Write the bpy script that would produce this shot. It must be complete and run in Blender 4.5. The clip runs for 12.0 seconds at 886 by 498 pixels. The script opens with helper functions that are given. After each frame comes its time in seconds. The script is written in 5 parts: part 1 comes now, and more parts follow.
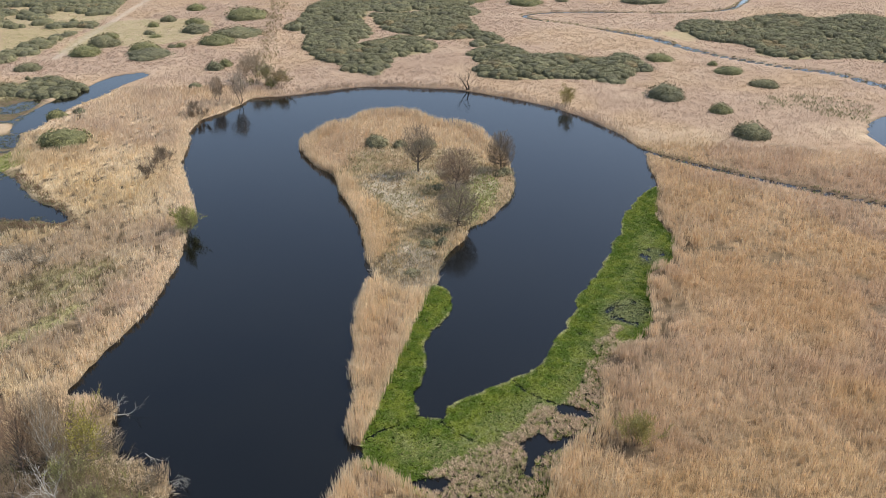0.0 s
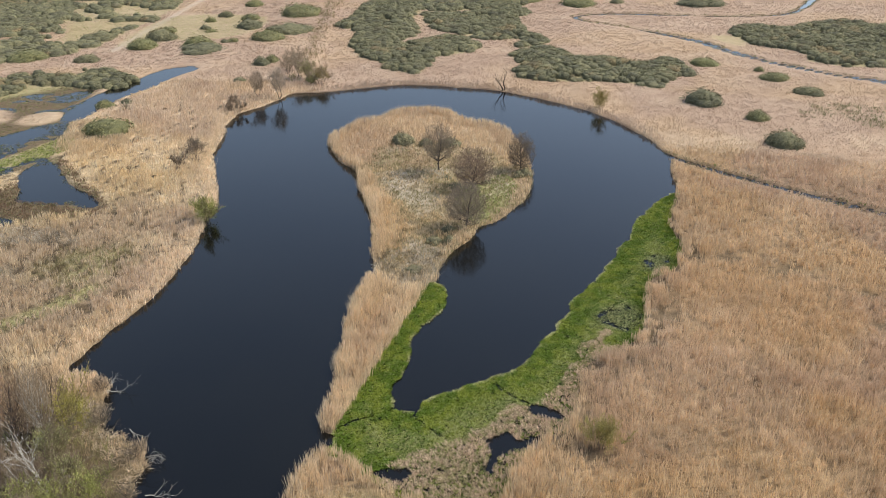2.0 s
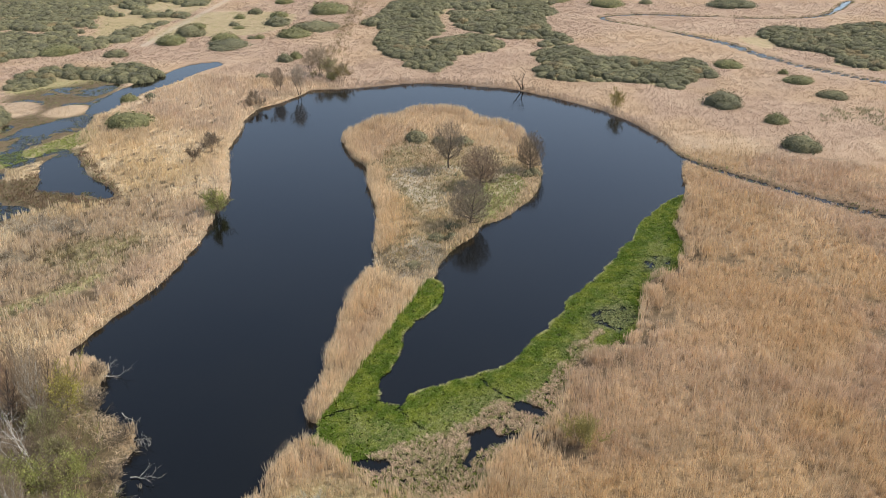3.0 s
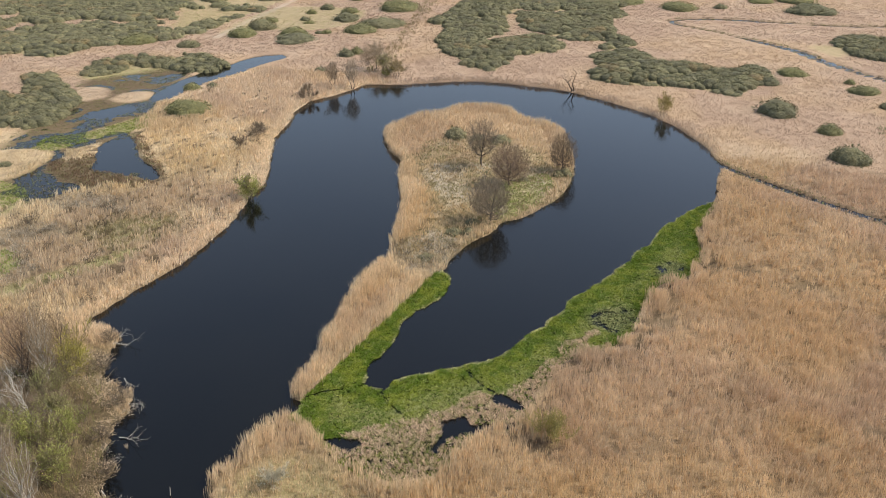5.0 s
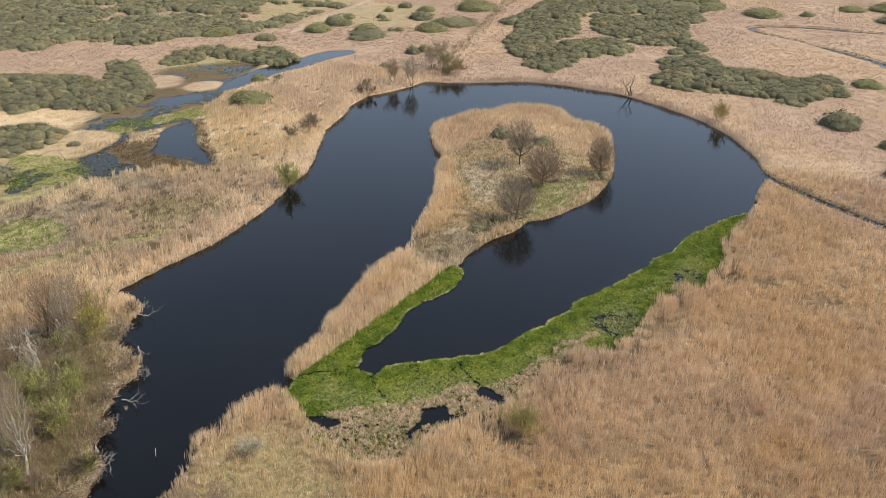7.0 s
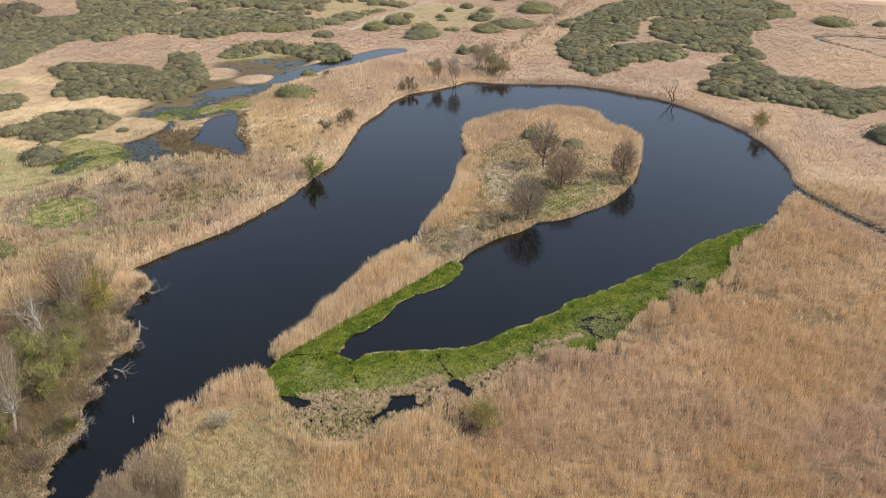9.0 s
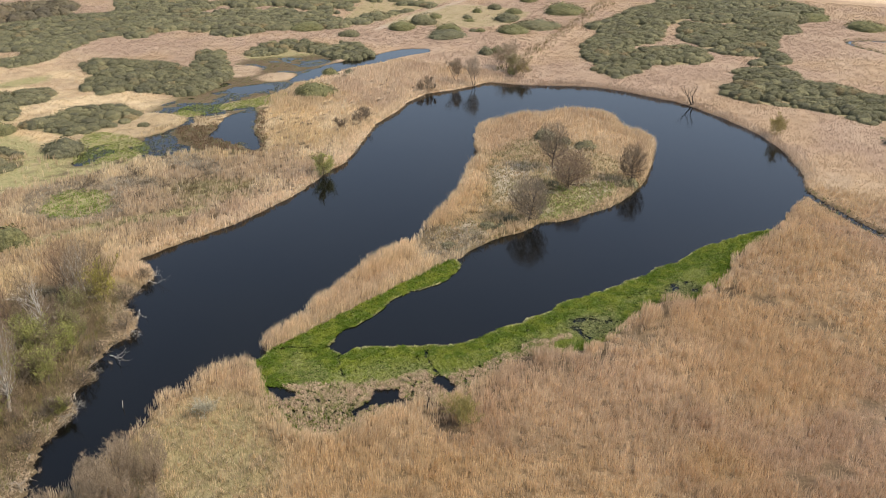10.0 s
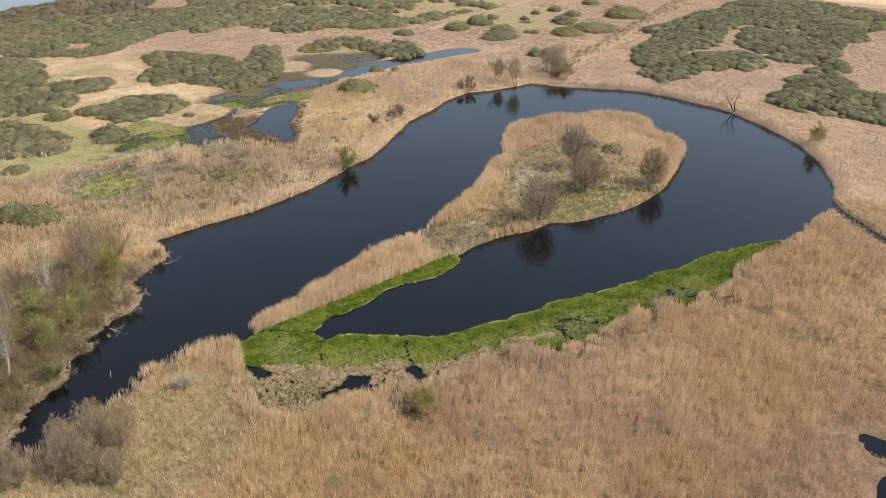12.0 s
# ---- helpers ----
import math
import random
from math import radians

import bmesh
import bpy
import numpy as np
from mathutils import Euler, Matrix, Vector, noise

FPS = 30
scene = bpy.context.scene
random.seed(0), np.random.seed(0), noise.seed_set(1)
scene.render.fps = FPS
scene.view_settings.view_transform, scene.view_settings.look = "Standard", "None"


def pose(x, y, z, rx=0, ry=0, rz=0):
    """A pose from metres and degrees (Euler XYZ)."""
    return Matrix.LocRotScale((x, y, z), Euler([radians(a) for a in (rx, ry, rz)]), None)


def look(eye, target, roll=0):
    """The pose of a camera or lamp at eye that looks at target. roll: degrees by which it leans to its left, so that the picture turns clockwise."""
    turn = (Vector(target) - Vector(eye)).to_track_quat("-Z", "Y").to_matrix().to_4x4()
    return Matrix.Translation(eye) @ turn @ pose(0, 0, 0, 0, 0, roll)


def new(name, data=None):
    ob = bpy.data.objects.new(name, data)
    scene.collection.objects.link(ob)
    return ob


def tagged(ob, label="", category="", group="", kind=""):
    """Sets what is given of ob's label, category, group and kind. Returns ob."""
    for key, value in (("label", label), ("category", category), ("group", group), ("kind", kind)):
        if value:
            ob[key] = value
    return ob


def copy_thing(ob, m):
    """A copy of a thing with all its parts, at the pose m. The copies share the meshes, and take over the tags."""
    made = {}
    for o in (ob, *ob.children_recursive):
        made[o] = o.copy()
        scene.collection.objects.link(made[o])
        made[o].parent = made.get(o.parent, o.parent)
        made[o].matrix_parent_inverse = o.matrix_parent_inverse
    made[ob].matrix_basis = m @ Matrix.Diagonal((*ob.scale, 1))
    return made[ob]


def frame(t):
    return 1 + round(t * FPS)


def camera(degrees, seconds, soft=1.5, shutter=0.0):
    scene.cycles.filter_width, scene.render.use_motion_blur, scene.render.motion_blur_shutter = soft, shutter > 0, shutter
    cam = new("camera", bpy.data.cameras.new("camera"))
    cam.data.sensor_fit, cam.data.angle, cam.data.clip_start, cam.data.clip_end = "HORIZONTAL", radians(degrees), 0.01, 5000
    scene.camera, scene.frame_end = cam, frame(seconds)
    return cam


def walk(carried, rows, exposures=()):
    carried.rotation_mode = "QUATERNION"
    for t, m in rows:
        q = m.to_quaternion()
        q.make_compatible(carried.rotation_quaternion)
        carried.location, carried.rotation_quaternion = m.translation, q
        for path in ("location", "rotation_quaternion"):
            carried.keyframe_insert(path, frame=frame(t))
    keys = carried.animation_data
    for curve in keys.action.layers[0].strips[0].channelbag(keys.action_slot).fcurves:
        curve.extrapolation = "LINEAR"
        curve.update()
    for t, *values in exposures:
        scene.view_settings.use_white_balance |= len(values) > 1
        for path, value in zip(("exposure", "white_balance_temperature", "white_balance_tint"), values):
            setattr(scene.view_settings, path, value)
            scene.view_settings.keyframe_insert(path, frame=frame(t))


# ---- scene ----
cam = camera(56.25, 12.0, soft=0.85)
# seconds, eye, Euler degrees
ROWS = [
    (0, 5.09, 1.32, 72.62, 63.686, 0.065, -2.277),
    (0.5, 8.02, 0.75, 73.16, 63.66, 0.116, -1.055),
    (1, 11.1, 0.19, 73.44, 63.604, 0.133, 0.248),
    (1.5, 14.35, -0.36, 73.59, 63.589, 0.149, 1.613),
    (2, 17.74, -0.87, 73.71, 63.565, 0.145, 2.996),
    (2.5, 21.23, -1.34, 73.78, 63.553, 0.16, 4.387),
    (3, 24.77, -1.77, 73.84, 63.521, 0.146, 5.801),
    (5, 39.29, -2.67, 74.08, 63.527, 0.056, 12.47),
    (5.5, 43.02, -2.63, 74.18, 63.542, 0.042, 14.325),
    (6, 46.77, -2.52, 74.29, 63.548, 0.028, 16.174),
    (6.5, 50.54, -2.25, 74.38, 63.558, 0.007, 17.976),
    (7, 54.38, -1.8, 74.45, 63.565, -0.001, 19.679),
    (9, 69.78, 1.38, 74.67, 63.651, -0.053, 25.947),
    (9.5, 73.58, 2.5, 74.72, 63.674, -0.046, 27.429),
    (10, 77.37, 3.73, 74.73, 63.712, -0.054, 28.912),
    (10.5, 81.13, 5.09, 74.77, 63.724, -0.044, 30.373),
    (11, 84.88, 6.54, 74.77, 63.75, 0.001, 31.932),
    (11.5, 88.59, 8.08, 74.72, 63.79, 0.023, 33.558),
    (12, 92.3, 9.71, 74.66, 63.834, 0.039, 35.077),
]
# seconds, stops, kelvin, tint: the picture turns a little warmer on the way
TONE = [(0, 0.22, 6420, 10), (2.5, 0.22, 6580, 10), (5.5, 0.2, 6860, 11), (9.5, 0.17, 6920, 12), (12, 0.14, 7000, 12)]
walk(cam, [(t, pose(x, y, z, rx, ry, rz)) for t, x, y, z, rx, ry, rz in ROWS], TONE)

# ---- light ----
SUN_AZIMUTH, SUN_HEIGHT = 75.0, 48.0  # degrees clockwise from +y; above the horizon
sun_way = Vector((math.sin(radians(SUN_AZIMUTH)) * math.cos(radians(SUN_HEIGHT)),
                  math.cos(radians(SUN_AZIMUTH)) * math.cos(radians(SUN_HEIGHT)), math.sin(radians(SUN_HEIGHT))))
world = bpy.data.worlds.new("sky")
scene.world = world
world.use_nodes = True
sky = world.node_tree.nodes.new("ShaderNodeTexSky")
sky.sky_type, sky.sun_disc = "NISHITA", False
sky.sun_elevation, sky.sun_rotation = radians(SUN_HEIGHT), radians(SUN_AZIMUTH)
sky.air_density, sky.dust_density, sky.ozone_density = 1.0, 1.0, 1.0
haze = world.node_tree.nodes.new("ShaderNodeHueSaturation")
haze.inputs["Saturation"].default_value = 0.84
world.node_tree.links.new(sky.outputs[0], haze.inputs["Color"])
world.node_tree.links.new(haze.outputs[0], world.node_tree.nodes["Background"].inputs[0])
world.node_tree.nodes["Background"].inputs[1].default_value = 0.235
sun = new("sun", bpy.data.lights.new("sun", "SUN"))
sun.data.energy, sun.data.angle, sun.data.color = 5.0, radians(0.6), (1.0, 0.925, 0.81)
sun.matrix_world = look(sun_way * 100, (0, 0, 0))


# ---- materials ----
def material(name, rough=0.8, spec=0.2):
    m = bpy.data.materials.new(name)
    m.use_nodes = True
    b = m.node_tree.nodes["Principled BSDF"]
    b.inputs["Roughness"].default_value = rough
    b.inputs["Specular IOR Level"].default_value = spec
    return m, m.node_tree, b


def noise_node(tree, scale, detail=4.0, rough=0.6):
    n = tree.nodes.new("ShaderNodeTexNoise")
    n.inputs["Scale"].default_value, n.inputs["Detail"].default_value = scale, detail
    n.inputs["Roughness"].default_value = rough
    g = tree.nodes.new("ShaderNodeNewGeometry")
    tree.links.new(g.outputs["Position"], n.inputs["Vector"])
    return n.outputs["Fac"]


def ramp(tree, value, *stops):
    r = tree.nodes.new("ShaderNodeValToRGB")
    while len(r.color_ramp.elements) < len(stops):
        r.color_ramp.elements.new(0.5)
    for e, (at, c) in zip(r.color_ramp.elements, stops):
        e.position, e.color = at, (*c, 1)
    tree.links.new(value, r.inputs[0])
    return r.outputs[0]


def mix(tree, how, fac, a, b):
    n = tree.nodes.new("ShaderNodeMix")
    n.data_type, n.blend_type = "RGBA", how
    for k, v in ((0, fac), (6, a), (7, b)):
        if isinstance(v, (int, float)):
            n.inputs[k].default_value = v
        elif isinstance(v, tuple):
            n.inputs[k].default_value = (*v, 1)
        else:
            tree.links.new(v, n.inputs[k])
    return n.outputs[2]


def attribute(tree, name):
    n = tree.nodes.new("ShaderNodeAttribute")
    n.attribute_name = name
    return n


def bump(tree, b, height, strength, distance):
    n = tree.nodes.new("ShaderNodeBump")
    n.inputs["Strength"].default_value, n.inputs["Distance"].default_value = strength, distance
    tree.links.new(height, n.inputs["Height"])
    tree.links.new(n.outputs[0], b.inputs["Normal"])


def ground_material():
    """Marsh soil: straw litter, olive sward, wet mud (its dark also paints shade in reed gaps and the grove) and pale
    trampled litter, shared out by the zone attribute.
    """
    m, t, b = material("marsh_ground", 0.95, 0.1)
    zone = t.nodes.new("ShaderNodeSeparateColor")
    t.links.new(attribute(t, "zone").outputs["Color"], zone.inputs[0])
    fine, mid, big = noise_node(t, 2.2, 6, 0.7), noise_node(t, 0.35, 5), noise_node(t, 0.05, 4)
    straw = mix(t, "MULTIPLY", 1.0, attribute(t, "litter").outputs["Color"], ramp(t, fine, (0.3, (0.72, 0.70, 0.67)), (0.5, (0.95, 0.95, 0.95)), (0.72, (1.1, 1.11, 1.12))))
    straw = mix(t, "MULTIPLY", 0.6, straw, ramp(t, mid, (0.35, (0.78, 0.76, 0.74)), (0.65, (1.08, 1.08, 1.08))))
    straw = mix(t, "MULTIPLY", 0.4, straw, ramp(t, big, (0.35, (0.86, 0.82, 0.76)), (0.65, (1.05, 1.05, 1.05))))
    green = ramp(t, fine, (0.3, (0.14, 0.135, 0.055)), (0.5, (0.235, 0.215, 0.10)), (0.7, (0.34, 0.30, 0.17)))
    green = mix(t, "MIX", ramp(t, mid, (0.5, (0, 0, 0)), (0.75, (0.7, 0.7, 0.7))), green, (0.36, 0.28, 0.16))
    mud = ramp(t, fine, (0.3, (0.03, 0.022, 0.013)), (0.5, (0.08, 0.058, 0.034)), (0.72, (0.16, 0.122, 0.073)))
    pale = ramp(t, fine, (0.3, (0.16, 0.135, 0.10)), (0.5, (0.34, 0.30, 0.235)), (0.7, (0.50, 0.45, 0.37)))
    c = mix(t, "MIX", zone.outputs[0], straw, green)
    c = mix(t, "MIX", zone.outputs[2], c, pale)
    c = mix(t, "MIX", zone.outputs[1], c, mud)
    t.links.new(c, b.inputs["Base Color"])
    bump(t, b, fine, 0.8, 0.25)
    return m


def water_material():
    m, t, b = material("lake_water", 0.1, 0.5)
    b.inputs["IOR"].default_value = 1.33
    c = ramp(t, noise_node(t, 0.02, 3), (0.35, (0.002, 0.0022, 0.002)), (0.65, (0.004, 0.004, 0.003)))
    t.links.new(c, b.inputs["Base Color"])
    bump(t, b, noise_node(t, 1.6, 3), 0.06, 0.05)
    return m


def tinted_material(name, rough=0.8, spec=0.15, glow_through=0.25, vary=0.2):
    """Leaves and stalks: the tint attribute varied by each loose piece; some light passes through."""
    m, t, b = material(name, rough, spec)
    g = t.nodes.new("ShaderNodeNewGeometry")
    shade = ramp(t, g.outputs["Random Per Island"], (0.0, (1 - vary,) * 3), (1.0, (1 + vary,) * 3))
    c = mix(t, "MULTIPLY", 1.0, attribute(t, "tint").outputs["Color"], shade)
    t.links.new(c, b.inputs["Base Color"])
    tr = t.nodes.new("ShaderNodeBsdfTranslucent")
    t.links.new(c, tr.inputs[0])
    ms = t.nodes.new("ShaderNodeMixShader")
    ms.inputs[0].default_value = glow_through
    t.links.new(b.outputs[0], ms.inputs[1])
    t.links.new(tr.outputs[0], ms.inputs[2])
    t.links.new(ms.outputs[0], t.nodes["Material Output"].inputs[0])
    return m


def scrub_material(name):
    """Close foliage seen from afar: noise breaks up the tint, darker in the hollows of its bump."""
    m, t, b = material(name, 0.85, 0.1)
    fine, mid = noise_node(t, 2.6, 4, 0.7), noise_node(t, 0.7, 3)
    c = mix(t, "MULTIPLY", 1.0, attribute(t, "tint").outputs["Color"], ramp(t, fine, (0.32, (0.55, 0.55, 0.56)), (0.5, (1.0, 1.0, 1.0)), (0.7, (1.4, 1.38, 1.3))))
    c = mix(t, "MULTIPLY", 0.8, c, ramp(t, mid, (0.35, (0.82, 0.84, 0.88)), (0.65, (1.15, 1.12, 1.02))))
    t.links.new(c, b.inputs["Base Color"])
    bump(t, b, fine, 1.0, 0.45)
    return m


def bark_material(name, dark, light):
    m, t, b = material(name, 0.9, 0.1)
    t.links.new(ramp(t, noise_node(t, 6.0, 5, 0.7), (0.35, dark), (0.65, light)), b.inputs["Base Color"])
    return m


GROUND, WATER = ground_material(), water_material()
REED = tinted_material("dry_reed", 0.75, 0.2, 0.5, 0.09)
FAR_REED = tinted_material("distant_reed", 0.8, 0.15, 0.42, 0.03)
LEAF = tinted_material("leaves", 0.7, 0.2, 0.25)
SCRUB = scrub_material("scrub_leaves")
MATLEAF = tinted_material("floating_leaves", 0.6, 0.15, 0.25, 0.28)
BARK = bark_material("grey_brown_bark", (0.07, 0.055, 0.042), (0.19, 0.155, 0.125))
PALE_BARK = bark_material("bleached_bark", (0.26, 0.235, 0.195), (0.50, 0.46, 0.39))
DARK_BARK = bark_material("wet_dark_bark", (0.025, 0.02, 0.016), (0.07, 0.058, 0.046))
ALDER_BARK = bark_material("dark_alder_bark", (0.045, 0.036, 0.028), (0.12, 0.10, 0.08))


# ---- plan: outlines as control points, metres ----
WEST_BANK = [
    (-5.1, 37.3), (-6.5, 44.6), (-10.4, 49.9), (-13, 53.3), (-15.5, 58.5), (-16.8, 62.5), (-18.3, 66.3), (-22.2, 71.7),
    (-24.2, 76.4), (-24.9, 81.4), (-29.9, 86.9), (-34.4, 89.9), (-35.8, 96.6), (-39.8, 100.5), (-45.2, 101.8), (-45, 106.7),
    (-44.5, 111.5), (-42.9, 118.1), (-40.8, 125.3), (-40.2, 135.3), (-39.6, 144.3), (-40.6, 152.9), (-42.1, 162.0), (-42.0, 167.7),
    (-45.5, 180.0), (-50.4, 193.0), (-52.9, 202.0), (-53.7, 211.0), (-55.9, 223.0), (-55.6, 234.5), (-51.3, 240.5), (-47.2, 248.6), (-44.5, 256.8),
]
NORTH_BANK = [
    (-39.9, 257.7), (-30.6, 259.7), (-22.2, 263.9), (-11.7, 267.8), (0.1, 267.7), (10.4, 265.4), (22.2, 262.4), (33, 254.8),
    (43.2, 246.2), (51.4, 237.6), (57.5, 226.8), (62.1, 215.9),
]
EAST_BANK = [
    (64.7, 203), (63.5, 195.1), (63.3, 189.2), (62.1, 179.6), (60.3, 172.2), (56.7, 159.4), (57.8, 151), (53.3, 140.2),
    (48.9, 136.7), (46.6, 128.6), (44.1, 117.8), (41.1, 113.6), (35.4, 109.5), (32.8, 104), (31.8, 99.1), (29.6, 91.4),
    (25.7, 88), (20.5, 79.7),
]
SOUTH_BANK = [
    (22.2, 82.7), (21.1, 77.8), (17.5, 74.6), (11.2, 76.2), (5, 79.9), (-1.2, 84.7), (-3.9, 84.4), (-5.4, 79.8),
    (-6.5, 75.1), (-7.4, 70.4), (-5.2, 64.4), (-5.2, 59.7), (-3.8, 55.6), (-3.7, 50.5), (-5.3, 46.7), (-2.5, 36.6),
]
ISLAND = [
    (-3.6, 89.2), (-4.6, 91.4), (-4.3, 95.9), (-4.2, 100.5), (-5, 104.8), (-4.9, 112.5), (-5.6, 117.6), (-5.2, 123.9),
    (-3.7, 133.2), (-2.9, 138.8), (-4.3, 143.5), (-4.4, 148.9), (-6.2, 159.2), (-8.4, 168.1), (-11.4, 176.2), (-13.9, 187.9),
    (-18.2, 194.2), (-22.7, 202.9), (-24.4, 212.2), (-22.8, 216.9), (-18.3, 225.7), (-12.4, 231.8), (-7.8, 238.3), (0.5, 239.6),
    (7.9, 235.3), (11, 229.7), (19.6, 225.6), (24.6, 218.7), (29, 194.6), (29.3, 186.1), (27.9, 174.5), (24.8, 167.9),
    (20.7, 160.8), (16.9, 157.5), (15.3, 151.4), (12.2, 146.1), (9.7, 138.2), (9.1, 133.4), (7.8, 132.2), (6.6, 124.8),
    (4.6, 116.7), (2.1, 107.1), (0.9, 101), (-1.3, 94.1), (-2.4, 89.7),
]
ISLAND_CORE = [
    (-12.8, 192.4), (-8.1, 207.9), (0.8, 210.7), (9.6, 207.2), (19.7, 203.3), (25.4, 187), (25.5, 174.6), (20.7, 163.8),
    (16, 156.7), (12.6, 147.6), (8.9, 136), (1.6, 134.1), (-1.9, 141), (0.3, 153.3), (-2.4, 167.8), (-6.6, 177.7),
]
MAT_EDGE = [
    (9.3, 133.3), (11.4, 130.1), (11.5, 126.1), (10, 121.4), (7.4, 117), (6.6, 113.3), (6.6, 108.8), (5.8, 104.4),
    (4.5, 101.3), (5, 97.7), (5.4, 95.1), (7.3, 94.6), (9.6, 95.2), (10.1, 97.4), (14.4, 100.5), (19.3, 103.5),
    (24.6, 107.3), (25.4, 109.6), (29.9, 117.8), (33.1, 123.6), (33.6, 127.1), (36.8, 132.6), (39.7, 137.5), (42.8, 143.2),
    (47.1, 153.3), (50.4, 161.7), (56.3, 172.4), (59.8, 176.9), (61.9, 178.2),
]
MAT_OUTER = [
    (63.1, 175.4), (57.8, 157), (58.6, 148.9), (54.6, 139.2), (50.2, 134.8), (45.1, 115.5), (36.3, 106.8), (33.9, 101.8),
    (31, 90.7), (25.9, 86.3), (20.6, 78.2), (22, 81.7), (21.5, 77.3), (17.2, 73.8), (11.2, 75), (4, 79.7),
    (-1, 83), (-3.4, 85.5), (-1.9, 87.2), (-3.7, 93.4), (-1.7, 101.8), (0.6, 111.5), (2.2, 122.6), (4.7, 135.6),
]
SEDGE = [
    (4.3, 80.3), (7, 83.7), (13.1, 87.6), (17.1, 91.1), (21.6, 95.5), (24.8, 95.8), (27.4, 98.4), (30.6, 101.6),
    (34.8, 106.7), (33.5, 112.4), (37.3, 117.2), (39.9, 117.3), (35.7, 108.8), (36.4, 102.4), (33.1, 96.4), (30.3, 91.4),
    (28.2, 88.6), (21.9, 83), (21.1, 77.8), (17.3, 74.8), (11.4, 76),
]
SEDGE2 = [
    (31.1, 104.8), (35.3, 110), (41.2, 113.9), (41.2, 110.6), (32.7, 96.3), (25.5, 88), (20.3, 78.7), (16, 77),
    (9.2, 78.2), (12.8, 81), (17.1, 87.2), (20.5, 90.6), (21.9, 94.8), (26.5, 97.9),
]
POOLS1 = [
    (18.7, 88.8), (20.7, 90.2), (22.3, 90.7), (22.8, 88.9), (24.5, 89.8), (26.4, 90.2), (30, 90.8), (28.2, 89.1),
    (25.6, 87.8), (23.7, 87), (21.8, 86.3), (20.9, 85.7), (20.4, 83.8), (19.7, 81.8), (18.3, 82.4), (18.9, 84.8), (19.2, 86.7),
]
POOLS2 = [
    (24.6, 96.5), (26, 97.2), (27.5, 96.5), (29.4, 95.4), (29.6, 93.9), (27.9, 94.3), (26.3, 94.5), (24.8, 94.8),
]
POOLS3 = [
    (3.2, 81.4), (5.6, 82.3), (9.3, 82.4), (8.9, 81.1), (7.5, 79.9), (6, 80.5),
]
POOLS4 = [
    (50.1, 144.7), (52.5, 145.3), (52.7, 142.8), (50.1, 140.3), (49, 141.3),
]
POOLS5 = [
    (39.3, 123.9), (44.2, 125.7), (43.9, 120.9), (41.9, 118.8), (38.6, 120.7),
]
SHORE_POND = [
    (-105.2, 228.4), (-106.1, 244.2), (-104.3, 256.6), (-100, 269.8), (-95.3, 283.9), (-89.2, 288.5), (-86.3, 285.5), (-91.1, 275),
    (-94.7, 259.4), (-98.6, 250.2), (-100.5, 238.3), (-102.4, 227.1),
]
MUD_POOL = [
    (-115.2, 207.8), (-112.6, 214.2), (-107, 217.8), (-104.7, 213.3), (-108, 207.4), (-111.9, 203.9),
]
POOL_MID = [
    (-95.4, 185.6), (-91.3, 189.3), (-83.6, 179.2), (-75.7, 172.4), (-70.4, 165.5), (-75.3, 168.7), (-79, 166.8), (-86.7, 167.1),
    (-90.5, 176.3),
]
MARSH = [
    (-110.4, 142.3), (-120.5, 173.4), (-125.3, 195.9), (-125.5, 208), (-130.3, 223.2), (-139, 238.6), (-134.2, 246.4), (-122.2, 258.2),
    (-110.4, 261.5), (-107.2, 246.1), (-106.1, 231.6), (-101.2, 223.4), (-97.8, 209.8), (-94.8, 199), (-80.6, 180.1), (-66.7, 166.6),
    (-64.9, 162.3), (-70.9, 159.4), (-82.1, 155), (-87.3, 147.1), (-93.8, 141.7), (-100.2, 131.3),
]
EAST_POND = [
    (134.4, 219.8), (144, 228.8), (155.6, 230), (148.6, 212.2), (133.9, 202.7), (131.2, 209.2),
]
SE_POOL1 = [
    (86, 119.7), (89.9, 120.6), (94.7, 122.5), (96.7, 117.6), (90.2, 115.1), (88, 115.9),
]
SE_POOL2 = [
    (90.1, 110.1), (91.5, 113.6), (96.8, 116.4), (97.7, 109.4), (91.4, 104.4), (90.2, 107.6),
]
FAR_LAKE = [
    (-549.5, 272.9), (-468.1, 329.4), (-336.4, 276.4), (-321.5, 256.8), (-321.3, 241.1), (-329.3, 227.9), (-324.5, 192.9), (-356.4, 187.5),
]
MEADOW = [
    (-169.7, 127.6), (-150.9, 138.6), (-128.6, 141.1), (-117, 137.8), (-103.3, 143.7), (-99.4, 156.4), (-88.8, 151.5), (-88.1, 145.1),
    (-91.3, 132.9), (-96, 119.4), (-104.3, 101.8), (-109.3, 96.1),
]
MEADOW2 = [
    (-183, 156.8), (-189.4, 168.2), (-187.3, 182.6), (-181.9, 188.4), (-175, 181.1), (-180.9, 169.3),
]
MEADOW5 = [
    (-148.2, 317.4), (-134.9, 320.5), (-133.6, 346), (-131.6, 374.4), (-133, 415), (-156, 431.4), (-181.3, 432.6), (-182.1, 396),
]
MEADOW3 = [
    (-128.8, 321.1), (-129.2, 374.4), (-110.5, 386.2), (-81.2, 378.4), (-84.2, 338.7), (-110.4, 329.8),
]
MEADOW4 = [
    (-144.9, 247.9), (-138.4, 257.4), (-125.9, 263.6), (-117.1, 260.1), (-124.3, 248.2), (-137.4, 240.1),
]
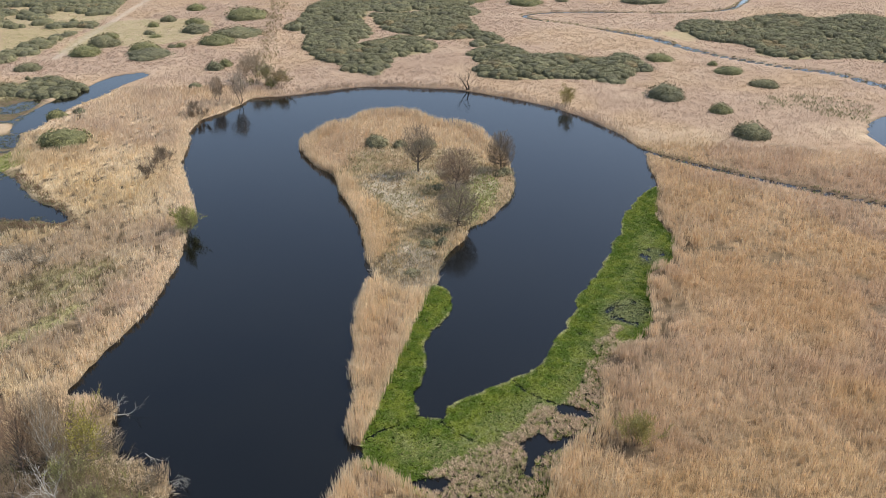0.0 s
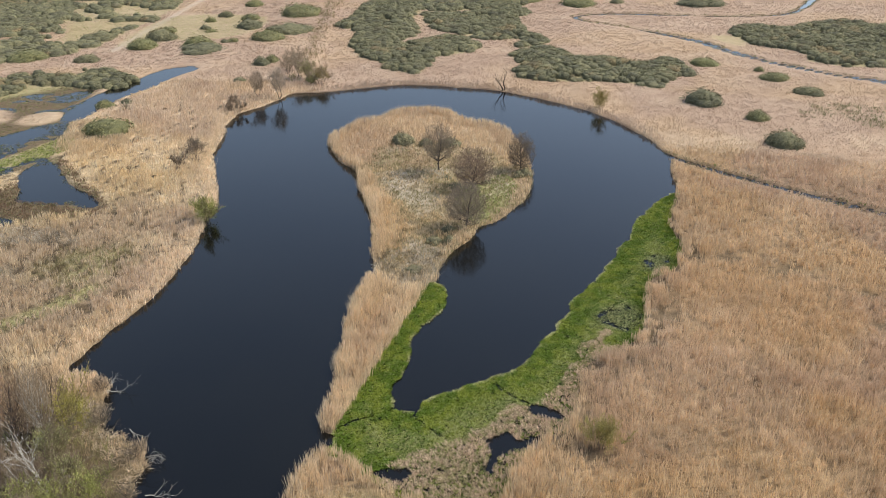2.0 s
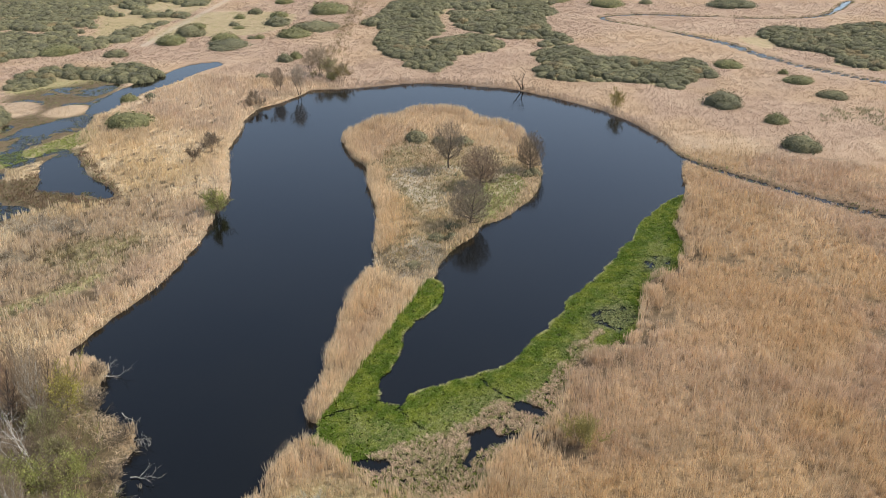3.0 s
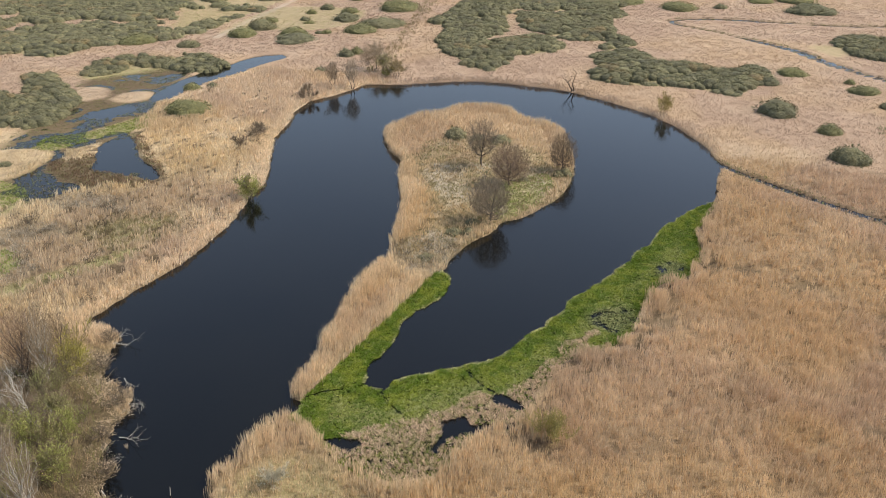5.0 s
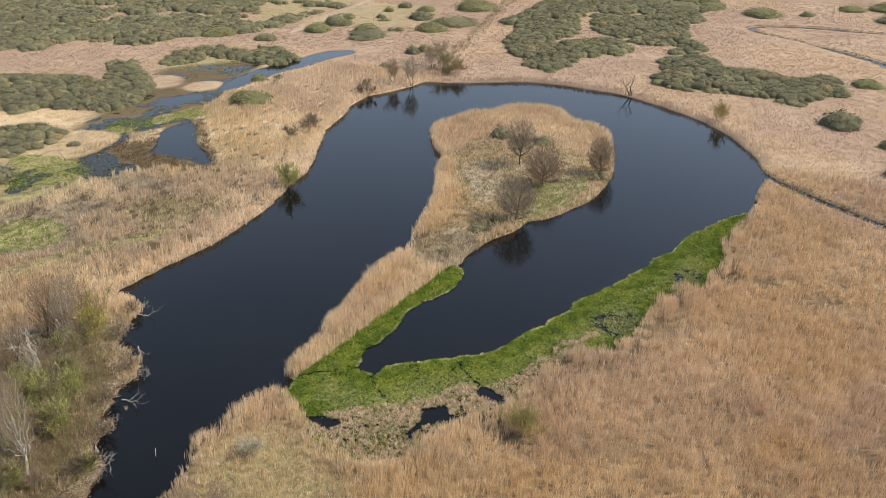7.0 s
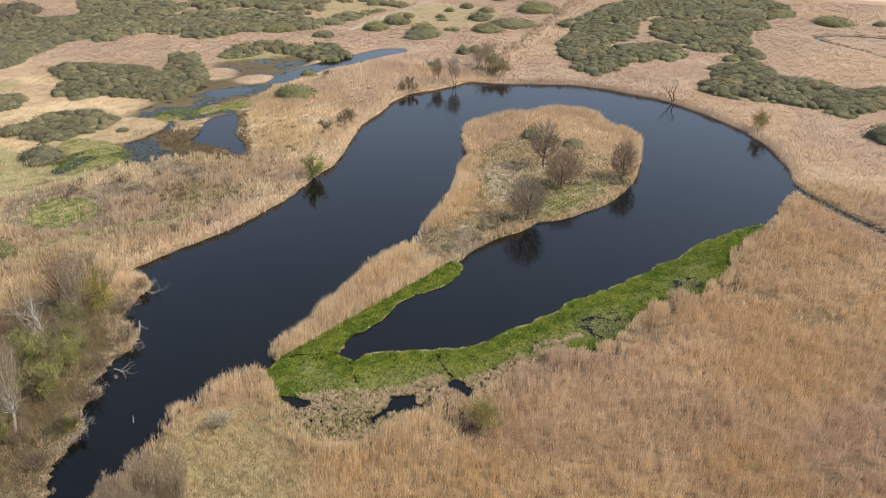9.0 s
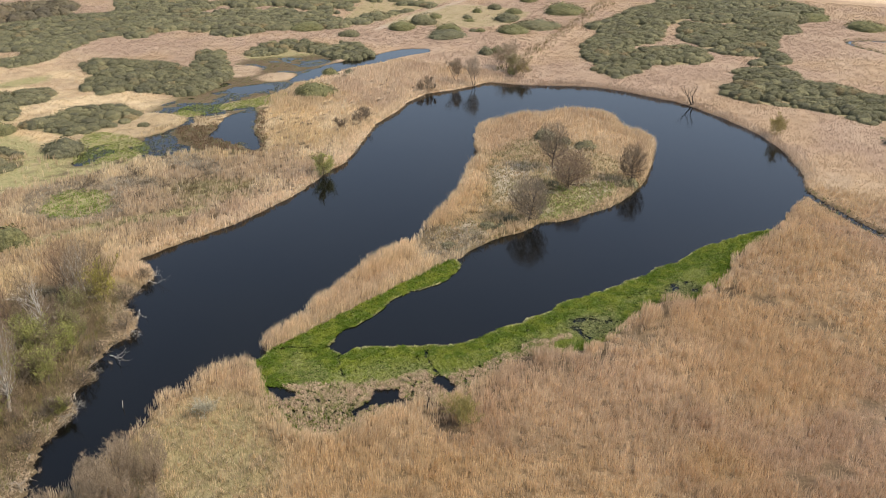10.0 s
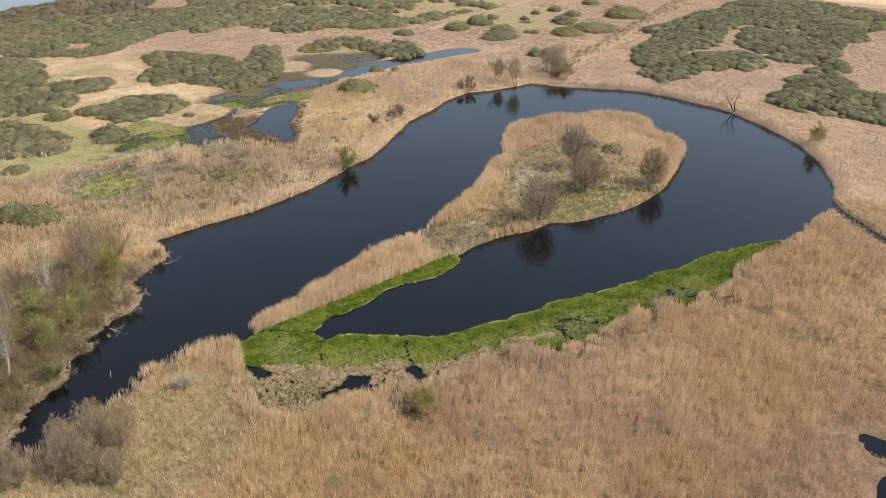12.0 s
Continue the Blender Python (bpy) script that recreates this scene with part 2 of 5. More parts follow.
ALGAE1 = [
    (-111.7, 178.4), (-113.6, 188.1), (-104.9, 194.5), (-97.1, 211.8), (-91.6, 200), (-98.7, 190.8), (-105.6, 177.6),
]
ALGAE2 = [
    (-118.9, 151.5), (-105.4, 155.4), (-93.5, 150.9), (-93.8, 141.7), (-102.7, 134),
]
OLIVE = [
    (-66, 131.8), (-68, 137.5), (-63.1, 142.4), (-56.3, 144.7), (-50.4, 141.8), (-48.9, 134.7), (-52.5, 130), (-59.2, 128.4),
]
GREENPATCH = [
    (-83.3, 107.6), (-86.4, 112.9), (-87.2, 119.8), (-80.7, 122.4), (-73, 120.5), (-71.1, 116.2), (-73.3, 110.1), (-77.6, 107.1),
]
GREENPATCH2 = [
    (11.9, 175), (16, 181.8), (22.8, 186.8), (25.5, 179), (21.1, 165), (16.6, 158.7), (14, 162),
]
SOUTH_GRASS = [
    (-4.4, 41.5), (-3.4, 50.1), (-3.4, 56), (-5.1, 63.6), (-5.8, 70.1), (-3.9, 76.2), (1.2, 79.7), (12.8, 73.6),
    (18.1, 66.6), (19.8, 58.4), (24.6, 50.2), (5.1, 36.5),
]
THICKET_A1 = [
    (-48.4, 357.2), (-45.8, 375.4), (-43.3, 409.9), (-38, 425.2), (-13.3, 437.3), (-13.1, 394), (-16, 374), (-10.6, 361.4),
    (-11.1, 344.2), (-17.3, 331.8), (-10.7, 333.6), (-0.8, 343.8), (7.3, 343.4), (15, 330.4), (15.8, 322.3), (9.1, 311.2),
    (-0.3, 307.1), (-2.2, 294.3), (-5.8, 281.7), (-11.7, 283.5), (-17.7, 286.9), (-20.2, 295.1), (-30.2, 305.8), (-34.8, 319.7),
    (-38.1, 329.7),
]
THICKET_A2 = [
    (-13.1, 394), (-1.3, 390.6), (14.5, 401.3), (33.5, 406.3), (37.7, 391.6), (32.3, 380.9), (35.2, 353.4), (41.8, 341.8),
    (41.9, 331.2), (32.3, 323.5), (28.1, 326.7), (31.6, 338), (17.4, 336.5), (3.9, 348), (-5.6, 355.3), (-9.7, 369.9),
]
THICKET_A3 = [
    (25.9, 310.5), (32, 319.6), (39.2, 327.2), (46.3, 320.9), (51.2, 309.4), (62.8, 308.8), (73.5, 299.4), (79.2, 306.3),
    (85.3, 309.7), (89.5, 297), (87.1, 287.9), (79.9, 274.9), (73.1, 266.5), (67.6, 271), (56.6, 273), (37.7, 273.8),
    (28.6, 277.9), (26.4, 286.6), (29.2, 298),
]
THICKET_A4 = [
    (-38, 425.2), (-32.8, 469), (-2.3, 477.4), (39.9, 456.1), (33.7, 409.3), (14.6, 404.2), (-1.3, 393.4), (-12, 401),
]
THICKET_B = [
    (118, 355.6), (125.3, 367.6), (138.9, 370.8), (144.2, 364.2), (158.9, 376.5), (178.3, 379.6), (187.5, 371.2), (205.1, 381.1),
    (209.5, 374.1), (221.6, 363.2), (215, 334), (188.3, 287.5), (175.6, 291.4), (172.1, 295.9), (164.8, 298), (151.6, 296.8),
    (142.5, 299.9), (134.5, 306.5), (136.7, 317.9), (128.6, 326.3), (121.3, 331.8), (120.1, 342.7),
]
THICKET_W1 = [
    (-231.5, 173.5), (-275, 187.9), (-290.9, 206.8), (-279.8, 227.6), (-272.4, 246.5), (-267.3, 268.3), (-245.1, 299.2), (-224.1, 343.2),
    (-186.3, 363), (-163.5, 352.1), (-159.5, 328.7), (-163.6, 308.5), (-164.8, 279.3), (-171.8, 265.6), (-192.7, 269), (-206.3, 254.9),
    (-214.6, 240.1), (-208.3, 218.1), (-199.4, 193.6), (-211.9, 184.9),
]
THICKET_W2 = [
    (-154, 175.6), (-167.8, 192.9), (-184.4, 202.9), (-185.2, 214.1), (-158.5, 222.1), (-146.3, 219.5), (-163.6, 241.5), (-156.9, 247.5),
    (-143.8, 238.2), (-123.1, 216), (-119.4, 199.7), (-123.4, 190.8), (-140.7, 188.5), (-146.1, 181.1),
]
THICKET_W3 = [
    (-140.2, 144.4), (-141.5, 156), (-139, 168.9), (-130.5, 175.6), (-118.4, 170.7), (-116, 159.8), (-119.1, 150), (-122.6, 144.9),
    (-129.8, 146),
]
THICKET_W4 = [
    (-164.4, 125.3), (-196.7, 142.2), (-176.7, 154.4), (-175.2, 168.1), (-166.6, 177.9), (-155.4, 169.3), (-155.8, 159.6), (-147.1, 149.8),
    (-149.3, 138),
]
THICKET_W5 = [
    (-196.7, 142.2), (-237.6, 163.5), (-216.4, 176.1), (-196.4, 172.9), (-176.7, 154.4),
]
THICKET_W6 = [
    (-144, 245.5), (-150.5, 263.9), (-138, 278.1), (-122, 273.3), (-124.9, 284.4), (-110.7, 281.2), (-98.2, 268), (-104.3, 258),
    (-113.8, 259.5), (-128.6, 259.9), (-135.6, 247.8),
]
THICKET_W7 = [
    (-156, 120.9), (-139.7, 132.2), (-122.1, 131.8), (-110.4, 122.6), (-113.6, 114.9), (-131.3, 107.9),
]
THICKET_W8 = [
    (-342, 383.9), (-158.4, 447), (-134.4, 379.5), (-137.2, 348.6), (-134.9, 322.8), (-141.3, 314.8), (-151.3, 300.2), (-163, 285.8),
    (-183.1, 284.4), (-188.9, 267.9), (-203, 265.8), (-211.9, 246.5),
]
THICKET_NW = [
    (-210.6, 425.3), (-161.3, 447.6), (-143.4, 464.7), (-131.9, 399.4), (-128.8, 366.8), (-134.6, 349.8), (-134.4, 314.9), (-155.4, 307),
]
FAR_WOOD = [
    (-288.2, 190.1), (-312.3, 218.9), (-313.2, 236.6), (-311.7, 257.3), (-292.5, 287.4), (-269.7, 266.9), (-280.5, 234), (-273.4, 212.7),
]
GROVE = [
    (-51.4, 56.3), (-53.4, 73.3), (-50.4, 82.9), (-43.5, 90.6), (-38, 92.4), (-33.6, 88.5), (-28.5, 79.7), (-22.8, 71.5),
    (-16.5, 61), (-12.5, 53), (-8, 41),
]
ISLE1 = [
    (-120.3, 149.5), (-122, 162.7), (-120.4, 173.5), (-108.6, 176.9), (-102.9, 171.9), (-102.7, 159.5), (-107.4, 152), (-111.7, 140.4),
]
ISLE2 = [
    (-98.6, 171.3), (-100.3, 180.3), (-95.7, 185.6), (-92.1, 178.8), (-93.6, 172.2),
]
ISLE3 = [
    (-135.8, 229.5), (-132.5, 234.2), (-126, 233.8), (-120.7, 225.2), (-126.4, 218),
]
ISLE4 = [
    (-118, 223.2), (-116, 232.3), (-108.9, 232.9), (-106.6, 225.8), (-111.4, 220.3),
]
BROWN_SEDGE = [
    (-94.8, 173.9), (-92.3, 180.3), (-87.1, 170.2), (-79.5, 165.1), (-67.1, 163.4), (-74.2, 171.7), (-81.1, 177.8), (-90.2, 192),
    (-83.9, 187.7), (-70.3, 170.7), (-63.7, 161.6), (-70.1, 158.2), (-81.3, 157.3), (-93.6, 161.8), (-100.5, 168.6),
]
BRUSH_PATCH = [
    (-83.7, 104.2), (-92.9, 112.7), (-90.6, 124.5), (-79, 126), (-67.4, 119.1), (-68.4, 110.2),
]
BRUSH_PATCH2 = [
    (-84.9, 125.7), (-83.9, 130.8), (-78.7, 135.5), (-71.7, 133.9), (-69.8, 130.1), (-75.2, 125.8), (-78.3, 123.2),
]
BRUSH_PATCH3 = [
    (-80.9, 142.9), (-83.3, 147.8), (-78, 152.1), (-67.5, 150.7), (-64.7, 145.8), (-68.5, 142.6), (-75.5, 144),
]
BRUSH_PATCH4 = [
    (-2.4, 137.6), (-1.3, 142.8), (5.5, 146.4), (11, 142.5), (10.3, 135.4), (7.2, 130.4), (0.9, 131.4),
]
ASH_PATCH = [
    (-5.2, 179.5), (-0.9, 184.8), (5, 179.4), (7.3, 167.7), (3.9, 161.4), (-1.1, 167.7),
]
EAST_SCRUB = [
    (108.6, 240.6), (116, 247), (127.7, 250.8), (143.2, 242.1), (143, 233.3), (134, 221), (125.5, 231.1),
]
STREAM_SWARD = [
    (109, 346.9), (117, 351), (124.2, 347.6), (122.4, 334.6), (115, 329),
]
GREEN_STRIP = [
    (-70.5, 97.5), (-68, 103.5), (-64.8, 110), (-60.9, 116.3), (-56.9, 121.1), (-52.5, 127.5),
]
CRACK1 = [
    (7.6, 95), (9.8, 92.2), (12.6, 89.2),
]
CRACK2 = [
    (18.1, 103.5), (20.8, 100.6), (24.1, 97.5),
]
CRACK3 = [
    (-3.7, 89), (-0.9, 91.2), (2.5, 93.5),
]
CRACK4 = [
    (19.3, 103.5), (21.8, 99.5), (25.1, 97.2),
]
HOLLOWS = [
    (81.6, 102.7), (77.3, 98.4), (47.4, 121.2), (49.8, 120.3), (45.8, 112.9), (86.2, 131), (73.1, 139.2), (84.7, 120.8),
    (51.6, 129.1), (50.7, 122.6), (48.5, 123.7), (49.4, 133.9), (65.3, 145), (76.5, 140.8), (34.1, 85.9), (33.5, 69),
    (34.8, 106.7),
]
DITCH_LINE = [
    (63.6, 205.3), (68.1, 199.9), (72, 196), (77.5, 190.5), (86, 183.3), (93.2, 177.6), (101, 171.5), (109.3, 165.3),
    (120.8, 156.7),
]
STREAM_LINE = [
    (184.8, 444.2), (163.3, 405.8), (149.9, 394.7), (129.7, 390), (103.8, 392.6), (80.4, 395.1), (64, 391.6), (57.4, 385.1),
    (62.4, 377), (75.3, 366.3), (91.5, 350.2), (102.5, 337.6), (109.7, 322.9), (118.3, 308.3), (128.8, 296.4), (139, 286),
    (150, 279.2), (156.2, 267.8), (159.9, 258.5), (157, 238.5),
]
TRACK_LINE = [
    (-125.4, 312), (-126, 343.6), (-126.2, 380.5), (-126.8, 438.2), (-127.5, 483.3),
]
DYKE_LINE = [
    (-45.7, 273.1), (-47.9, 313), (-51.5, 353.3), (-56.9, 404.2), (-63.5, 461.3),
]
BUSHES_NEAR = [
    (-86.8, 215.7, 14, 3.9), (84.2, 252.1, 12.9, 4.3), (96.3, 235.8, 6.4, 2.7), (97.1, 213, 9.8, 4), (95.2, 300.3, 10, 2.5),
    (87.1, 285.2, 7, 2.6), (115.1, 280.1, 9.4, 2.5), (120.5, 263.9, 9.2, 2.4), (112.9, 291.3, 3.5, 1.8), (-85.2, 358, 12.7, 3.7),
    (-71.8, 336.3, 13.1, 3.5), (-114.8, 333.1, 12.2, 4.5), (-96.7, 322.6, 11.7, 3.8), (-91.6, 315, 18.1, 2.9), (-88.5, 374.5, 8, 2.9),
    (-101.9, 381.1, 6.8, 3), (-104.8, 368.4, 4.8, 2.5), (-63.8, 293.5, 6.7, 3.1), (-60.8, 297.7, 4.7, 2.7), (-65.1, 270.2, 4.3, 1.6),
]
BUSHES_FAR = [
    (-98.2, 242.4, 5.5, 2.5), (-92.9, 243.5, 4.1, 1.5), (-84, 329.7, 4.3, 1.7), (-129, 295.4, 9, 2.9), (-98.6, 347.9, 5, 1.4),
    (-103.1, 353.6, 5.1, 1.9), (-69.8, 389, 18.9, 4.5), (-65.2, 350, 19.5, 3.6), (-96.1, 408.2, 8.7, 3.1), (-111.7, 138.5, 12, 3.7),
    (-139.7, 140, 7.5, 3.1), (-110.4, 164.3, 3.6, 1.4), (-151.9, 298, 14.3, 3.6), (-87.3, 328.7, 4.1, 1.4), (-116.7, 347.4, 6, 2.3),
    (-139.1, 333.1, 11, 3.5), (-116.8, 317.3, 11.6, 3.7), (-117.8, 120.2, 5.9, 2.1), (-107.5, 108.1, 6.4, 2), (-80.7, 91.5, 7, 4.5),
    (-74.3, 94.5, 8.2, 4.3), (-23.2, 449.9, 12.5, 2.9), (60.5, 416.6, 17.2, 3.7), (81.4, 423, 7.1, 2.4), (101.8, 443.9, 13.9, 2.5),
    (120.7, 421.3, 22.1, 4.5), (120.1, 450.4, 18.8, 4), (24.5, 420.2, 26, 4.2), (37.4, 431.1, 17.8, 2.7),
]

# ---- fields over the plan ----
rng = np.random.default_rng(7)
FX0, FX1, FY0, FY1, STEP = -420.0, 300.0, 20.0, 490.0, 0.8
fx, fy = np.arange(FX0, FX1, STEP), np.arange(FY0, FY1, STEP)
GX, GY = np.meshgrid(fx, fy)


def lattice(ix, iy, seed):
    """A number from 0 to 1 for each whole place, the same at every build."""
    h = (ix.astype(np.int64) * 374761393 + iy.astype(np.int64) * 668265263 + seed * 974634777) & 0x7FFFFFFF
    h = ((h ^ (h >> 13)) * 1274126177) & 0x7FFFFFFF
    return ((h ^ (h >> 16)) & 0xFFFF) / 65535.0


def wave(x, y, size, seed, octaves=3):
    """Smooth noise from 0 to 1 whose largest forms are size metres across."""
    total, weight, amp = 0.0, 0.0, 1.0
    for o in range(octaves):
        u, v = np.asarray(x) / size + 31.7 * o, np.asarray(y) / size - 17.3 * o
        iu, iv = np.floor(u), np.floor(v)
        a, b = u - iu, v - iv
        a, b = a * a * (3 - 2 * a), b * b * (3 - 2 * b)
        n = ((lattice(iu, iv, seed + o) * (1 - a) + lattice(iu + 1, iv, seed + o) * a) * (1 - b)
             + (lattice(iu, iv + 1, seed + o) * (1 - a) + lattice(iu + 1, iv + 1, seed + o) * a) * b)
        total, weight, amp, size = total + n * amp, weight + amp, amp * 0.55, size / 2.1
    return total / weight


def rounded(pts, closed=True, pieces=4):
    """A smooth line through the plan's points."""
    p = np.array(pts, float)
    n = len(p)
    line = []
    for i in range(n if closed else n - 1):
        a, b, c, d = (p[(i + k) % n] if closed else p[min(max(i + k, 0), n - 1)] for k in (-1, 0, 1, 2))
        for s in np.arange(pieces) / pieces:
            line.append(0.5 * (2 * b + (c - a) * s + (2 * a - 5 * b + 4 * c - d) * s * s + (3 * b - a - 3 * c + d) * s ** 3))
    if not closed:
        line.append(p[-1])
    return np.array(line)


def far_from(line, x, y, closed):
    best = np.full(x.shape, 1e9)
    ends = np.roll(line, -1, axis=0) if closed else line[1:]
    for (ax, ay), (bx, by) in zip(line, ends):
        dx, dy = bx - ax, by - ay
        s = np.clip(((x - ax) * dx + (y - ay) * dy) / (dx * dx + dy * dy + 1e-9), 0, 1)
        best = np.minimum(best, (x - ax - s * dx) ** 2 + (y - ay - s * dy) ** 2)
    return np.sqrt(best)


def window(line, margin):
    (ax, ay), (bx, by) = line.min(0) - margin, line.max(0) + margin
    i0, i1 = np.searchsorted(fx, (ax, bx))
    j0, j1 = np.searchsorted(fy, (ay, by))
    return slice(j0, j1), slice(i0, i1)


def area(pts, margin=14.0, pieces=3):
    """How deep inside the outline each place of the plan lies, in metres; outside it is negative."""
    line = rounded(pts, True, pieces)
    field = np.full(GX.shape, -margin)
    w = window(line, margin)
    x, y = GX[w], GY[w]
    inside = np.zeros(x.shape, bool)
    for (ax, ay), (bx, by) in zip(line, np.roll(line, -1, axis=0)):
        if ay != by:
            inside ^= ((ay > y) != (by > y)) & (x < (bx - ax) * (y - ay) / (by - ay) + ax)
    d = np.minimum(far_from(line, x, y, True), margin if margin > 20 else 60.0)
    field[w] = np.where(inside, d, -np.minimum(d, margin))
    return field


def strip(pts, half, margin=12.0):
    """The same for a band along a line."""
    line = rounded(pts, False, 4)
    field = np.full(GX.shape, -margin)
    w = window(line, margin)
    field[w] = np.maximum(half - far_from(line, GX[w], GY[w], False), -margin)
    return field


def pick(field, x, y):
    """The field's value at free places."""
    u = np.clip((x - FX0) / STEP, 0, len(fx) - 1.001)
    v = np.clip((y - FY0) / STEP, 0, len(fy) - 1.001)
    i, j = u.astype(int), v.astype(int)
    a, b = u - i, v - j
    return ((field[j, i] * (1 - a) + field[j, i + 1] * a) * (1 - b)
            + (field[j + 1, i] * (1 - a) + field[j + 1, i + 1] * a) * b)


def ease(v, a, b):
    s = np.clip((v - a) / (b - a), 0, 1)
    return s * s * (3 - 2 * s)


ripple = (wave(GX, GY, 7.0, 3) - 0.5) * 3.2 + (wave(GX, GY, 1.9, 5, 2) - 0.5) * 1.3
soft_edge = (wave(GX, GY, 9.0, 9) - 0.5) * 6.0 + (wave(GX, GY, 2.5, 11, 2) - 0.5) * 3.0
lake = area(WEST_BANK + NORTH_BANK + EAST_BANK + SOUTH_BANK)
island = area(ISLAND)
mat = np.minimum(area(MAT_EDGE + MAT_OUTER, pieces=4), -island + 1.5)
sedge = np.maximum(area(SEDGE), area(SEDGE2))
holes = np.maximum(np.maximum.reduce([area(POOLS1), area(POOLS2), area(POOLS3)]) + ripple * 0.2, -14.0)
thin = np.maximum(area(POOLS4), area(POOLS5)) + 1.2 + soft_edge * 0.4
ponds = np.maximum.reduce([area(POOL_MID) + ripple * 0.6, area(EAST_POND), area(FAR_LAKE)]) + 1.0
ponds = np.maximum(ponds, np.maximum(area(SHORE_POND) + 1.4, area(MUD_POOL) + 0.4))
ponds = np.maximum(ponds, np.maximum(area(SE_POOL1), area(SE_POOL2)) - 0.9)
ditch = np.maximum(strip(DITCH_LINE, 0.65), strip(STREAM_LINE, 0.75) + (wave(GX, GY, 25, 21, 2) - 0.5) * 3.4)
marsh = area(MARSH) + 1.0 + soft_edge * 0.3
meadow = np.maximum.reduce([area(p) for p in (MEADOW, MEADOW2, MEADOW3, MEADOW4, MEADOW5, STREAM_SWARD)]) + soft_edge * 0.6
algae = np.maximum(area(ALGAE1), area(ALGAE2)) + soft_edge * 0.3
olive = area(OLIVE) + soft_edge
east_scrub = area(EAST_SCRUB) + soft_edge * 1.4
south = area(SOUTH_GRASS) + soft_edge
isles = np.maximum.reduce([area(p) for p in (ISLE1, ISLE2, ISLE3, ISLE4)]) + soft_edge * 0.1
brown = area(BROWN_SEDGE) + soft_edge * 0.3
brush = np.maximum.reduce([area(p) for p in (BRUSH_PATCH, BRUSH_PATCH2, BRUSH_PATCH3, BRUSH_PATCH4)]) + soft_edge * 0.5
ash = area(ASH_PATCH) + soft_edge * 0.7
green_spot = np.maximum(area(GREENPATCH), area(GREENPATCH2)) + soft_edge * 0.5
brush = np.minimum(brush, 0.8 - green_spot)
core = area(ISLAND_CORE) + soft_edge * 0.5
grove = area(GROVE) + 3.2
hollow = np.maximum.reduce([2.2 - np.hypot(GX - hx, (GY - hy) * 1.3) for hx, hy in HOLLOWS]) + soft_edge * 0.35
shrubby = np.full(GX.shape, -14.0)
for bx, by, wide, _ in BUSHES_NEAR + BUSHES_FAR:
    near = window(np.array([(bx, by)]), wide)
    shrubby[near] = np.maximum(shrubby[near], 0.5 * wide - np.hypot(GX[near] - bx, GY[near] - by))
track = strip(TRACK_LINE, 1.6)
green_strip = strip(GREEN_STRIP, 1.8) + soft_edge * 0.25
dyke = strip(DYKE_LINE, 3.5)
thickets = {k: area(p) for k, p in dict(
    a=THICKET_A1, b=THICKET_A2, c=THICKET_A3, d=THICKET_A4, e=THICKET_B, f=THICKET_W1, g=THICKET_W2, h=THICKET_W3,
    i=THICKET_W4, j=THICKET_W5, k=THICKET_W6, l=THICKET_W7, m=THICKET_NW, n=THICKET_W8, o=FAR_WOOD).items()}
thicket = np.maximum.reduce(list(thickets.values()))
# where scrub really stands: the thickets less their gaps
gappy = np.maximum.reduce([thickets[k] for k in 'jlm'])
bushy = ease(thicket + soft_edge * 0.35, 0, 2) * np.where(gappy > 0, wave(GX, GY, 22, 91) < 0.60, wave(GX, GY, 22, 91) < 0.74)
lake_open = np.minimum(lake + ripple * 0.35 + ease(grove, -4, 0) * (ripple * 0.3 + (wave(GX, GY, 4.2, 123, 2) - 0.53) * 5.5), -island + ripple * 0.3)
behind_mat = ease(-lake, 9, 3) * ease(GX, 24, 30) * ease(GY, 185, 170)
west_side = ease(GX, -38, -46) * ease(GX, -112, -92) * ease(GY, 262, 240) * ease(-lake, 2.5, 5) * ease(GY, 95, 125)
water_depth = np.maximum.reduce([lake_open, ponds + ripple * 0.4, ditch])


def gaps(x, y):
    """Narrow gaps between the reed clumps: many behind the mat and on the west side, a few all over the near beds."""
    narrow = wave(x * 1.9, y * 0.7, 2.4, 131, 2)
    near = ease(y, 235, 200)
    return np.maximum.reduce([pick(behind_mat, x, y) * ease(wave(x, y, 1.7, 111, 2), 0.55, 0.62), pick(west_side, x, y) * ease(narrow, 0.61, 0.67),
                              0.45 * near * ease(wave(x * 1.5, y * 0.8, 2.6, 141, 2), 0.66, 0.73)])


def ground_height(x, y):
    land = 0.30 + 0.35 * (wave(x, y, 14, 41) - 0.4)
    wet = ease(pick(marsh, x, y), -1.0, 3.0) * 0.95 * (1 - ease(np.maximum(pick(isles, x, y), pick(brown, x, y)), -1, 1))
    land = land * (1 - wet) + wet * ((wave(x, y, 6, 43) - 0.51) * 0.6)
    land = land + 0.5 * ease(pick(dyke, x, y), 0, 2.5)
    deep = ease(pick(water_depth, x, y), -0.7, 0.9)
    return land * (1 - deep) - 0.9 * deep


